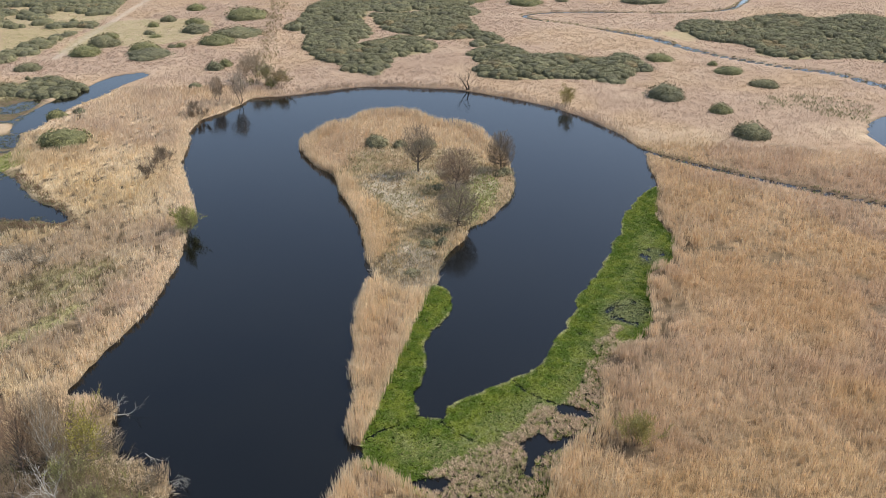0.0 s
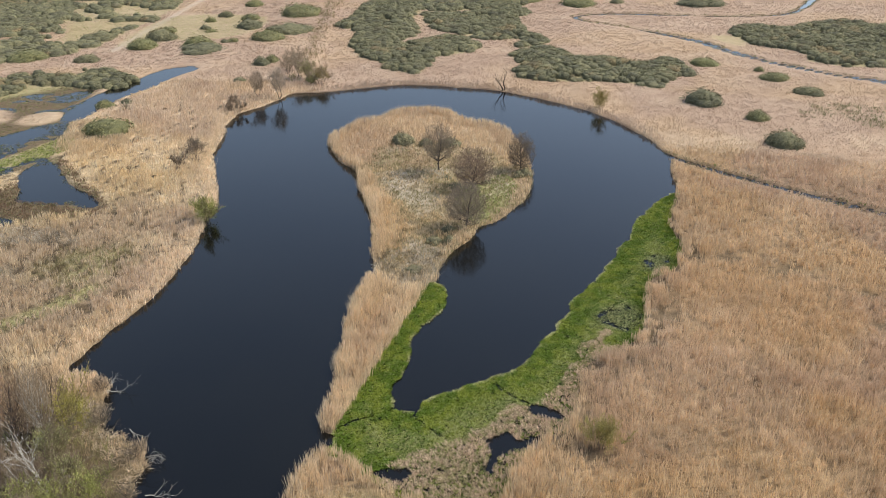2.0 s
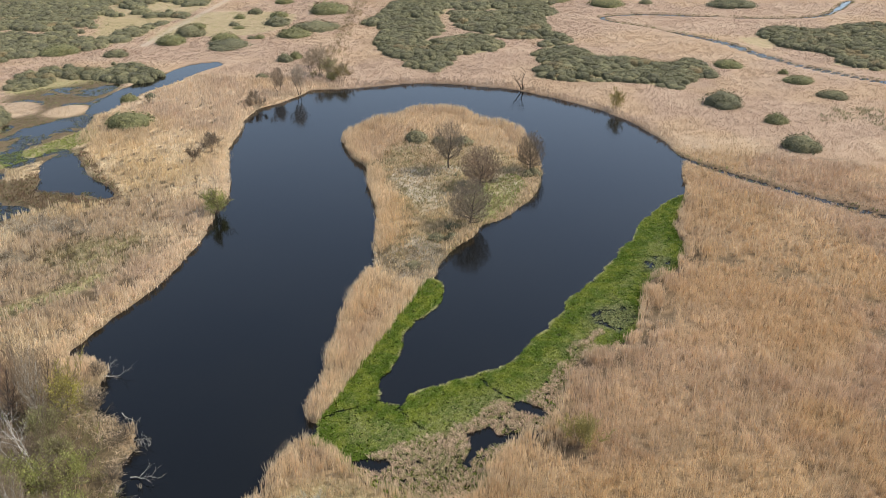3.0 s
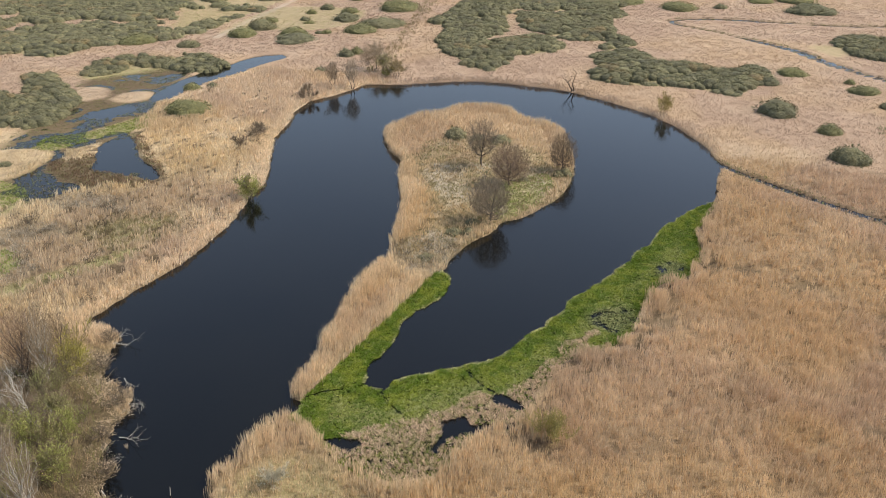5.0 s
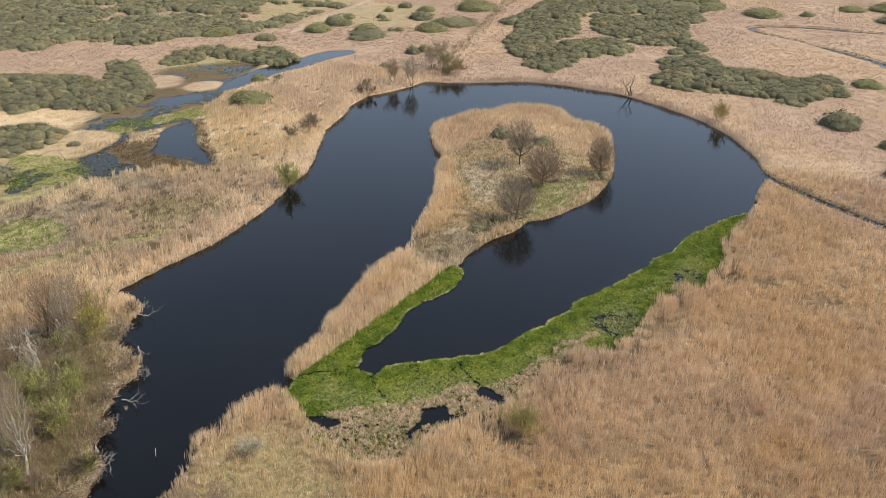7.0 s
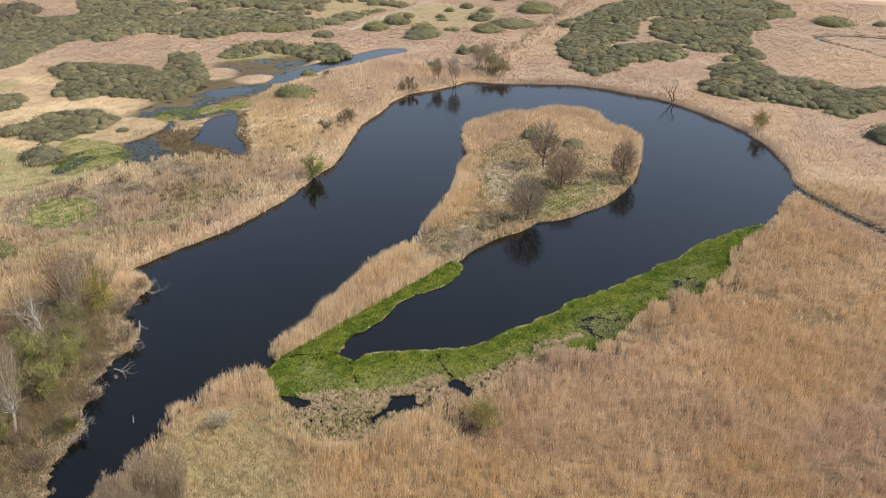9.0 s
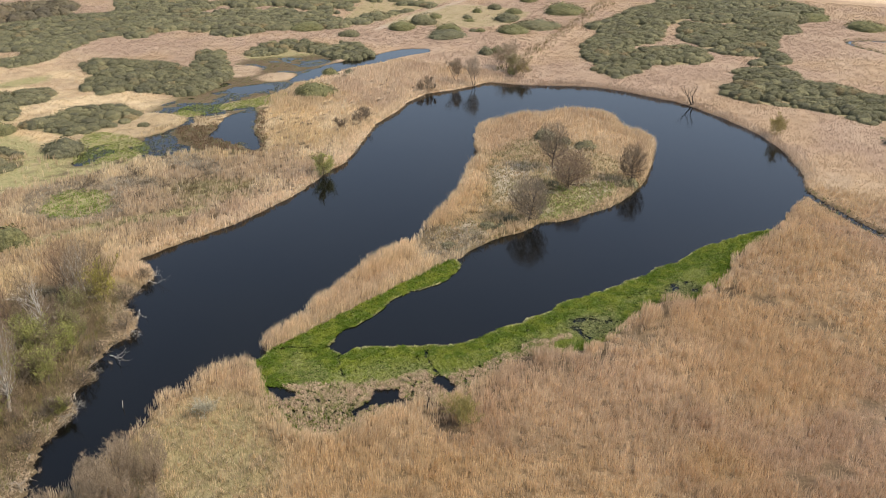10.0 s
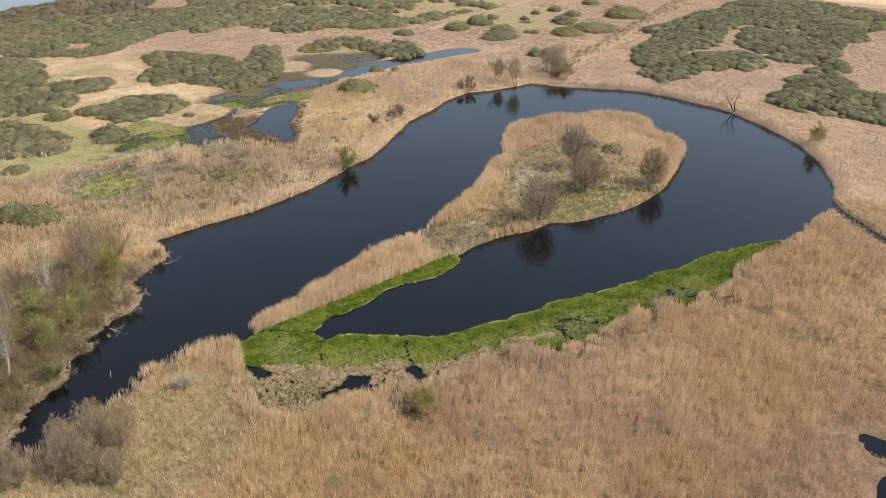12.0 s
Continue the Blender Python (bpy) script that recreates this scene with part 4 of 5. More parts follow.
    tufts("algae_carpet", algae, 4.0, (-135, -70, 130, 220), 0.15, 0.2, ((0.23, 0.28, 0.06), (0.30, 0.33, 0.10), (0.18, 0.22, 0.05)),
          "yellow-green carpet of weed in the shallow marsh", "weeds", 0.9)
    tufts("green_sward", green_spot, 3.0, (-95, 45, 95, 200), 0.35, 0.16, ((0.18, 0.25, 0.05), (0.25, 0.30, 0.08), (0.30, 0.29, 0.14)),
          "fresh green grass in the small wet hollows", "grass", 0.8)
    tufts("dead_brush", brush, 2.4, (-110, 25, 95, 175), 0.8, 0.07, ((0.31, 0.27, 0.20), (0.39, 0.345, 0.27), (0.17, 0.14, 0.10)),
          "grey dead brushwood flattened among the reeds", "brushwood", 1.2, count=5)


low_growth()

# ---- shrubs ----
def dome(leaves, size, seed, core_rings=4, flat=0.8):
    """One rounded shrub a metre in radius: a lumpy inner body and small leaf sprays all over it. Returns points, triangles, shade."""
    r = np.random.default_rng(seed)
    lump = r.normal(0, 1, (12, 3)) * (1, 1, 0.8) + (0, 0, 0.4)
    lump /= np.linalg.norm(lump, axis=1)[:, None]

    def swell(d):
        return 0.84 + 0.22 * np.max(np.exp(-9 * (1 - d @ lump.T)), axis=1)
    a = r.uniform(0, 2 * math.pi, leaves)
    u = r.uniform(-0.12, 1, leaves)
    d = np.c_[np.sqrt(np.clip(1 - u * u, 0, 1)) * np.cos(a), np.sqrt(np.clip(1 - u * u, 0, 1)) * np.sin(a), u]
    p = d * (swell(d) * r.uniform(0.95, 1.13, leaves))[:, None]
    p[:, 2] *= flat
    k = (size * r.uniform(0.6, 1.4, leaves))[:, None]
    n = d + r.normal(0, 0.5, (leaves, 3))
    n /= np.linalg.norm(n, axis=1)[:, None]
    s = np.cross(n, r.normal(0, 1, (leaves, 3)))
    s /= np.linalg.norm(s, axis=1)[:, None] + 1e-9
    v = np.stack([p - s * k * 0.5, p + s * k * 0.5, p + np.cross(n, s) * k * 0.9], axis=1).reshape(-1, 3)
    f = np.arange(leaves * 3).reshape(-1, 3)
    shade = np.repeat(r.uniform(0.75, 1.3, leaves), 3)
    sides = 10
    ring, cv = [], []
    for i in range(core_rings):
        e = i / core_rings * math.pi / 2
        for j in range(sides):
            b = 2 * math.pi * (j + 0.5 * (i % 2)) / sides
            cv.append((math.cos(e) * math.cos(b), math.cos(e) * math.sin(b), math.sin(e)))
    cv.append((0, 0, 1))
    cv = np.array(cv)
    cp = cv * (0.92 * swell(cv))[:, None] * (1, 1, flat)
    cp[:sides, 2] = -0.25
    for i in range(core_rings - 1):
        for j in range(sides):
            q, w = i * sides + j, i * sides + (j + 1) % sides
            ring += [(q, w, w + sides), (q, w + sides, q + sides)]
    top = len(cv) - 1
    ring += [(top - sides + j, top - sides + (j + 1) % sides, top) for j in range(sides)]
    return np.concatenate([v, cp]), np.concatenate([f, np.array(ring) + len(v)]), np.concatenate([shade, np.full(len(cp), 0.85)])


WILLOW, WILLOW_LIGHT, WILLOW_DARK = (0.138, 0.133, 0.078), (0.204, 0.191, 0.108), (0.095, 0.094, 0.063)


def dome_tint(x, y):
    c = blend(WILLOW, WILLOW_LIGHT, ease(rng.uniform(0, 1, len(x)), 0.45, 1.0))
    c = blend(c, WILLOW_DARK, ease(rng.uniform(0, 1, len(x)), 0.5, 1.0) * 0.8)
    return blend(c, (0.23, 0.17, 0.09), ease(wave(x, y, 9, 95), 0.62, 0.75) * ease(rng.uniform(0, 1, len(x)), 0.3, 0.8) * 0.7)


def heap(x, y, radius, tall, forms, tint):
    """Many shrubs in one mesh."""
    out = []
    which = rng.integers(0, len(forms), len(x))
    for n, (v, t, s) in enumerate(forms):
        i = np.flatnonzero(which == n)
        if len(i) == 0:
            continue
        a = rng.uniform(0, 2 * math.pi, len(i))
        c, q = np.cos(a)[:, None], np.sin(a)[:, None]
        px = (v[:, 0] * c - v[:, 1] * q) * radius[i][:, None] + x[i][:, None]
        py = (v[:, 0] * q + v[:, 1] * c) * radius[i][:, None] + y[i][:, None]
        pz = v[:, 2] * tall[i][:, None] + 0.2
        vv = np.stack([px, py, pz], axis=2).reshape(-1, 3)
        tt = (np.arange(len(i))[:, None, None] * len(v) + t).reshape(-1, 3)
        out.append((vv, tt, (tint[i][:, None, :] * s[None, :, None]).reshape(-1, 3)))
    return join(out)


THICK_FORMS = [dome(95, 0.14, s, 3, 0.85) for s in range(8)]
FAR_FORMS = [dome(40, 0.16, s + 20, 3, 0.85) for s in range(8)]
taken = np.full(GX.shape, -14.0)
words = dict(a="dense grey-green willow thicket in the reeds beyond the lake", e="wide grey-green willow carr beside the far stream",
             f="broad grey-green willow scrub stretching to the distant water", o="dark bare wood on the shore of the distant lake", m="scattered willow scrub on greenish pasture beside the track")
for key, field in thickets.items():
    j, i = np.nonzero(field > -1)
    x0, x1, y0, y1 = fx[i.min()], fx[i.max()], fy[j.min()], fy[j.max()]
    x, y = sow(0.19, x0, x1, y0, y1)
    ok = pick(field + soft_edge * 0.35, x, y) > 0.8
    gap = wave(x, y, 22, 91) > (0.60 if key in "mjl" else 0.74)
    ok &= ~gap
    ok &= pick(taken, x, y) < 0.8
    taken = np.maximum(taken, field)
    x, y = x[ok], y[ok]
    edge = ease(pick(field, x, y), 0, 5)
    r = rng.uniform(1.5, 3.9, len(x)) * (0.6 + 0.4 * edge) * (1.5 if key == "o" else 1.0)
    crown = (1.5 + 1.1 * edge + 1.4 * (wave(x, y, 9, 97, 2) - 0.5)) * rng.uniform(0.9, 1.08, len(x)) * (0.82 + 0.06 * r) * (1.6 if key == "o" else 1.0)
    v, t, c = heap(x, y, r, crown, FAR_FORMS if key in "dfmnj" else THICK_FORMS, dome_tint(x, y) * ((0.95, 0.86, 0.98) if key == "o" else (1, 1, 1)))
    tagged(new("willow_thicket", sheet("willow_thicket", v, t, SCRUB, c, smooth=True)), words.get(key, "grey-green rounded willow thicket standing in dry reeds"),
           "shrubs", "willow thickets", "stuff")


def shrub_mesh(seed, tint):
    """A single shrub: several domes grown together."""
    r = np.random.default_rng(seed)
    out = []
    for k in range(6):
        v, t, s = dome(420, 0.10, seed * 11 + k, 4, 0.85)
        a, d = r.uniform(0, 6.28), (0.0 if k == 0 else r.uniform(0.3, 0.52))
        q = (0.72 if k == 0 else r.uniform(0.38, 0.55))
        v = v * q + np.array((math.cos(a) * d, math.sin(a) * d, 0))
        out.append((v, t, np.outer(s, tint) * r.uniform(0.85, 1.15)))
    v, t, c = join(out)
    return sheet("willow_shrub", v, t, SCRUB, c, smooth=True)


SHRUBS = [shrub_mesh(s, c) for s, c in ((1, (0.145, 0.137, 0.080)), (2, (0.170, 0.166, 0.080)), (3, (0.148, 0.143, 0.088)), (4, (0.155, 0.150, 0.075)))]
for n, (x, y, wide, tall) in enumerate(BUSHES_NEAR + BUSHES_FAR):
    wet = float(pick(water_depth, np.array([x]), np.array([y]))[0])
    y -= 4.0 if wet > -1.0 else 0.0  # shrubs keep to the bank
    kind = (n + 1) % 4
    ob = new("willow_shrub", SHRUBS[kind])
    ob.location, ob.rotation_euler = (x, y, 0.1), (0, 0, n * 2.4)
    ob.scale = (wide * 0.66, wide * 0.66, tall * 1.6)
    size = "broad" if wide > 10 else "low" if tall < 2 else "rounded"
    tone = ("grey-green", "light olive-green", "dark grey-green", "olive-green")[kind]
    tagged(ob, f"{size} {tone} willow shrub alone in dry reeds", "shrub", "single willow shrubs")


# ---- trees ----
def limb_tubes(segments, sides):
    vs, ts = [], []
    for p0, p1, r0, r1 in segments:
        d = (p1 - p0).normalized()
        u = d.orthogonal().normalized()
        w = d.cross(u)
        at = len(vs)
        for p, r in ((p0, r0), (p1, r1)):
            for k in range(sides):
                a = 2 * math.pi * k / sides
                vs.append(p + (u * math.cos(a) + w * math.sin(a)) * r)
        for k in range(sides):
            j = (k + 1) % sides
            ts += [(at + k, at + j, at + sides + j), (at + k, at + sides + j, at + sides + k)]
    return np.array([tuple(v) for v in vs]), np.array(ts)


def grow(seed, height, wide=0.42, stems=1, first=0.22, limbs=15, shoots=6, climb=0.75, crooked=0.14, lean=0.0, girth=1.0, top=0.8):
    """The limbs of a bare tree by level (trunk, limbs, shoots): lists of (start, end, radius, radius)."""
    r = random.Random(seed)
    trunk, boughs, thin = [], [], []

    def run(p, d, length, radius, steps, up, out):
        at = []
        for s in range(steps):
            d = (d + Vector((r.gauss(0, crooked), r.gauss(0, crooked), r.gauss(0, crooked) + up))).normalized()
            q = p + d * (length / steps)
            out.append((p, q, radius, radius * 0.82))
            p, radius = q, radius * 0.82
            at.append((p, d, radius))
        return at
    for k in range(stems):
        a = 6.28 * k / stems + r.uniform(0, 1.2)
        tilt = lean if stems == 1 else r.uniform(0.18, 0.5)
        high = height * (top if stems == 1 else r.uniform(0.62, 0.85))
        nodes = run(Vector((math.cos(a) * 0.2 * (stems > 1), math.sin(a) * 0.2 * (stems > 1), -0.2)),
                    Vector((math.cos(a) * tilt, math.sin(a) * tilt, 1)).normalized(), high, girth * height * 0.02 / stems ** 0.35, 9, 0.04, trunk)
        for n in range(max(3, limbs // stems)):
            f = first + (1 - first) * (n + r.random()) / max(3, limbs // stems)
            p, d, radius = nodes[min(8, int(f * 9))]
            b = r.uniform(0, 6.28)
            length = height * wide * (0.5 + 0.62 * math.sin(math.pi * (0.25 + 0.65 * f))) * r.uniform(0.8, 1.15)
            e = Vector((math.cos(b), math.sin(b), climb * r.uniform(0.7, 1.3) + 0.5 * f)).normalized()
            for q, g, rad in run(p, e, length, max(radius * 0.6, girth * height * 0.0042), 5, 0.06, boughs):
                for _ in range(shoots // 3 + (r.random() < (shoots % 3) / 3)):
                    turn = Vector((r.gauss(0, 1), r.gauss(0, 1), r.gauss(0, 0.6))).normalized()
                    run(q, (g * 0.55 + turn * 0.6 + Vector((0, 0, 0.2))).normalized(), length * r.uniform(0.28, 0.5), max(rad * 0.5, 0.012), 3, 0.05, thin)
    return trunk, boughs, thin


def grow_round(seed, height, wide, first, limbs=26, shoots=11, girth=1.0):
    """A bare tree whose limbs spread from the trunk to a rounded crown, wide metres across."""
    r = random.Random(seed)
    trunk, boughs, thin = [], [], []
    p, d, nodes = Vector((0, 0, -0.2)), Vector((r.gauss(0, 0.04), r.gauss(0, 0.04), 1)), []
    radius = girth * height * 0.017
    for s in range(9):
        d = (d + Vector((r.gauss(0, 0.09), r.gauss(0, 0.09), 0.05))).normalized()
        q = p + d * height * 0.075
        trunk.append((p, q, radius, radius * 0.88))
        p, radius = q, radius * 0.88
        nodes.append((p, radius))
    low = first * height
    middle, half = (low + height) / 2, (height - low) / 2
    for n in range(limbs):
        u = -0.72 + 1.68 * (n + r.random()) / limbs
        a = n * 2.4 + r.uniform(-0.5, 0.5)
        flat = math.sqrt(max(0.0, 1 - u * u)) * wide / 2 * r.uniform(0.78, 1.08)
        end = Vector((flat * math.cos(a), flat * math.sin(a), middle + u * half * r.uniform(0.88, 1.04)))
        z0 = min(max(low * 0.8, end.z * r.uniform(0.32, 0.5)), height * 0.62)
        start, rad = min(nodes, key=lambda k: abs(k[0].z - z0))
        bend = start.lerp(end, 0.5) + Vector((end.x * 0.10, end.y * 0.10, -0.05 * height * (1 - max(u, 0))))
        rad, last = max(rad * r.uniform(0.42, 0.62), 0.03), start
        for s in range(1, 7):
            f = s / 6
            q = start.lerp(bend, f).lerp(bend.lerp(end, f), f) + Vector([r.gauss(0, 0.012 * height * (s < 6))] * 1 + [r.gauss(0, 0.012 * height), r.gauss(0, 0.008 * height)])
            boughs.append((last, q, rad, rad * 0.78))
            way = (q - last).normalized()
            for _ in range(shoots // 5 + (r.random() < shoots % 5 / 5) if s > 1 else 0):
                turn = Vector((r.gauss(0, 1), r.gauss(0, 1), r.gauss(0.2, 0.7))).normalized()
                e, b, w = (way * 0.8 + turn * 0.7).normalized(), q, max(rad * 0.45, 0.014)
                reach = wide * r.uniform(0.08, 0.16)
                for _ in range(3):
                    e = (e + Vector((r.gauss(0, 0.14), r.gauss(0, 0.14), r.gauss(0.06, 0.12)))).normalized()
                    o = b + e * reach / 3
                    if (o.x ** 2 + o.y ** 2) / (wide / 2) ** 2 + ((o.z - middle) / half) ** 2 > 1.06:
                        break
                    thin.append((b, o, w, w * 0.75))
                    b, w = b + e * reach / 3, w * 0.75
            last, rad = q, rad * 0.78
    return trunk, boughs, thin


def twig_cloud(segments, seed, per, length, width, tint, vary=0.15, droop=0.0):
    """Thin twigs or leaf sprays set along the outer limbs."""
    r = np.random.default_rng(seed)
    p0 = np.array([tuple(s[0]) for s in segments])
    p1 = np.array([tuple(s[1]) for s in segments])
    k = np.repeat(np.arange(len(p0)), per)
    n = len(k)
    p = p0[k] + (p1 - p0)[k] * r.uniform(0, 1, (n, 1))
    d = (p1 - p0)[k]
    d = d / (np.linalg.norm(d, axis=1)[:, None] + 1e-9) + r.normal(0, 0.55, (n, 3)) + (0, 0, 0.25 - droop)
    d /= np.linalg.norm(d, axis=1)[:, None]
    s = np.cross(d, r.normal(0, 1, (n, 3)))
    s /= np.linalg.norm(s, axis=1)[:, None] + 1e-9
    ln = (length * r.uniform(0.6, 1.3, n))[:, None]
    v = np.stack([p - s * width * 0.5, p + s * width * 0.5, p + d * ln], axis=1).reshape(-1, 3)
    c = np.asarray(tint) * r.uniform(1 - vary, 1 + vary, (n, 1))
    return v, np.arange(n * 3).reshape(-1, 3), np.repeat(c, 3, axis=0)


def fan(seed, height, wide, first, count, length, width, tint, clumps=0):
    """Fine twigs that fill a rounded crown and point outward and up from the trunk, as alders hold them."""
    r = np.random.default_rng(seed + 500)
    a, u = r.uniform(0, 2 * math.pi, count), r.uniform(-1, 1, count)
    s = r.uniform(0.1, 0.9, count) ** 0.45
    low, high = first * height, height * r.uniform(0.95, 1.03, count)
    mid, half = (low + high) / 2, (high - low) / 2
    reach = wide * height * (0.92 + 0.08 * np.cos(a * 3 + seed) + 0.06 * np.cos(a * 5))
    q = np.sqrt(1 - u * u) * s
    p = np.c_[np.cos(a) * q * reach, np.sin(a) * q * reach, mid + u * s * half]
    if clumps:  # leaves gather in uneven sprays
        p = p[r.integers(0, clumps, count)] + r.normal(0, 1, (count, 3)) * (wide * height * 0.2, wide * height * 0.2, height * 0.1)
    d = p - np.array((0, 0, low * 0.6))
    d = d / (np.linalg.norm(d, axis=1)[:, None] + 1e-6) + r.normal(0, 0.2, (count, 3)) + (0, 0, 0.1)
    d /= np.linalg.norm(d, axis=1)[:, None]
    k = np.cross(d, r.normal(0, 1, (count, 3)))
    k /= np.linalg.norm(k, axis=1)[:, None] + 1e-9
    ln = (length * r.uniform(0.6, 1.3, count))[:, None]
    v = np.stack([p - k * width * 0.5, p + k * width * 0.5, p + d * ln], axis=1).reshape(-1, 3)
    c = np.asarray(tint) * r.uniform(0.8, 1.2, (count, 1))
    return v, np.arange(count * 3).reshape(-1, 3), np.repeat(c, 3, axis=0)


def tree(name, place, seed, height, bark, twig_tint, label, group="", category="tree", per=4, twig=0.8, width=0.045, leaf=None, leaf_per=0, leaf_size=0.2, full=0, span=0.0, **shape):
    """A tree with a trunk and a crown of limbs and twigs, standing on the ground."""
    trunk, boughs, thin = grow_round(seed, height, span, **shape) if span else grow(seed, height, **shape)
    base = tagged(new(name), label, category, group)
    x, y = place
    base.location = (x, y, float(ground_height(np.array([x]), np.array([y]))[0]))
    stems = shape.get("stems", 1)
    share = len(boughs) // stems
    for k in range(stems):
        v, t = limb_tubes(trunk[k * 9:k * 9 + 9], 6)
        w, u = limb_tubes(boughs[k * share:(k + 1) * share], 4)
        part("trunk", sheet("trunk", np.concatenate([v, w]), np.concatenate([t, u + len(v)]), bark, smooth=True), base)
    v, t = limb_tubes(thin, 3)
    pieces = [(v, t, np.tile(np.asarray(twig_tint), (len(v), 1)))]
    if per:
        pieces.append(twig_cloud(thin, seed, per, twig, width, twig_tint))
    if full:
        half = span / 2 / height * 1.02 if span else shape.get("wide", 0.4) * 0.95
        pieces.append(fan(seed, height * (0.97 if span else 0.92), half, shape.get("first", 0.2), full, twig * 1.3, width, twig_tint))
    if leaf:
        pieces.append(fan(seed + 9, height * 0.85, shape.get("wide", 0.4), 0.1, leaf_per * 260, leaf_size * 1.6, leaf_size * 0.9, leaf, 16))
    if leaf:
        pieces.append(twig_cloud(thin, seed + 1, leaf_per, leaf_size, leaf_size * 0.8, leaf, 0.3))
    v, t, c = join(pieces)
    part("crown", sheet("crown", v, t, LEAF, c), base)
    return base


TWIG, TWIG_RED, TWIG_GREY = (0.175, 0.135, 0.095), (0.195, 0.138, 0.10), (0.205, 0.165, 0.122)
SPRING, YELLOWISH, GREENISH = (0.32, 0.325, 0.105), (0.38, 0.34, 0.075), (0.30, 0.29, 0.125)
# the island's alders
for place, seed, high, span, first, tint, label in (
        ((6.6, 189.0), 3, 12.6, 8.8, 0.25, TWIG_GREY, "tall bare alder with grey-brown twigs on the island"),
        ((15.0, 178.5), 5, 10.4, 10.4, 0.02, TWIG_RED, "broad bare alder with reddish twigs on the island"),
        ((14.1, 157.0), 8, 10.8, 9.6, 0.04, TWIG_GREY, "bare round-crowned alder beside the island shore"),
        ((26.6, 190.6), 12, 10.0, 7.4, 0.03, TWIG, "dense many-limbed bare alder on the island shore")):
    tree("alder_tree", place, seed, high, ALDER_BARK, tint, label, "alders of the island", per=6, twig=0.45, width=0.04, full=8000 if span > 9 else 5000, span=span, first=first, limbs=30, shoots=12, girth=1.25)
tree("dead_tree", (23.5, 262.8), 21, 7.8, DARK_BARK, (0.05, 0.04, 0.032), "leafless dead forked tree at the far shore", per=0, stems=2, limbs=8, shoots=1, crooked=0.26, wide=0.42, climb=0.6, girth=2.6)
tree("young_willow", (51.8, 242.3), 23, 6.5, BARK, (0.28, 0.22, 0.10), "small yellowish willow at the water's edge", per=4, twig=0.5, stems=3, leaf=(0.28, 0.23, 0.08), leaf_per=3, leaf_size=0.2)
for place, seed, high, tint in (((-53.8, 251.0), 31, 9.0, TWIG), ((-47.0, 250.5), 32, 11.0, TWIG_GREY), ((-58.0, 234.0), 33, 4.0, TWIG), ((-55.8, 236.0), 34, 4.2, TWIG), ((-59.5, 240.5), 35, 4.0, TWIG)):
    tree("bare_tree", place, seed, high, BARK, tuple(v * 1.6 for v in tint), "slender bare grey tree on the reedy shore", "bare trees of the north-west shore", stems=2, wide=0.24, climb=1.2, per=3, width=0.05, full=1300 if high > 6 else 200)
for place, seed, high, leafy in (((-46.0, 275.0), 41, 8.0, None), ((-42.0, 272.0), 42, 7.0, GREENISH), ((-36.5, 268.0), 43, 6.0, (0.30, 0.24, 0.10)), ((-48.5, 284.0), 44, 7.0, None), ((-40.0, 266.0), 45, 3.5, GREENISH), ((-50.0, 277.0), 46, 6.5, None)):
    tree("tangled_willow", place, seed, high, BARK, (0.26, 0.205, 0.14), "tangled brownish willow at the dyke's end" if not leafy else "low willow in first leaf at the dyke's end",
         "willows at the dyke", stems=4, limbs=20, wide=0.45, leaf=leafy, leaf_per=3)
tree("leaning_willow", (-41.3, 158.0), 51, 7.0, BARK, TWIG, "small willow in first leaf over the west bank", per=3, stems=3, leaf=SPRING, leaf_per=6)
for place, seed, high in (((-56.0, 196.0), 52, 4.6), ((-57.5, 201.0), 53, 3.6), ((-58.5, 189.0), 54, 3.4)):
    tree("bare_shrub", place, seed, high, DARK_BARK, TWIG, "bare tangled shrub among west bank reeds", "bare shrubs", "shrub", per=3, stems=5, limbs=20, wide=0.45, crooked=0.25)
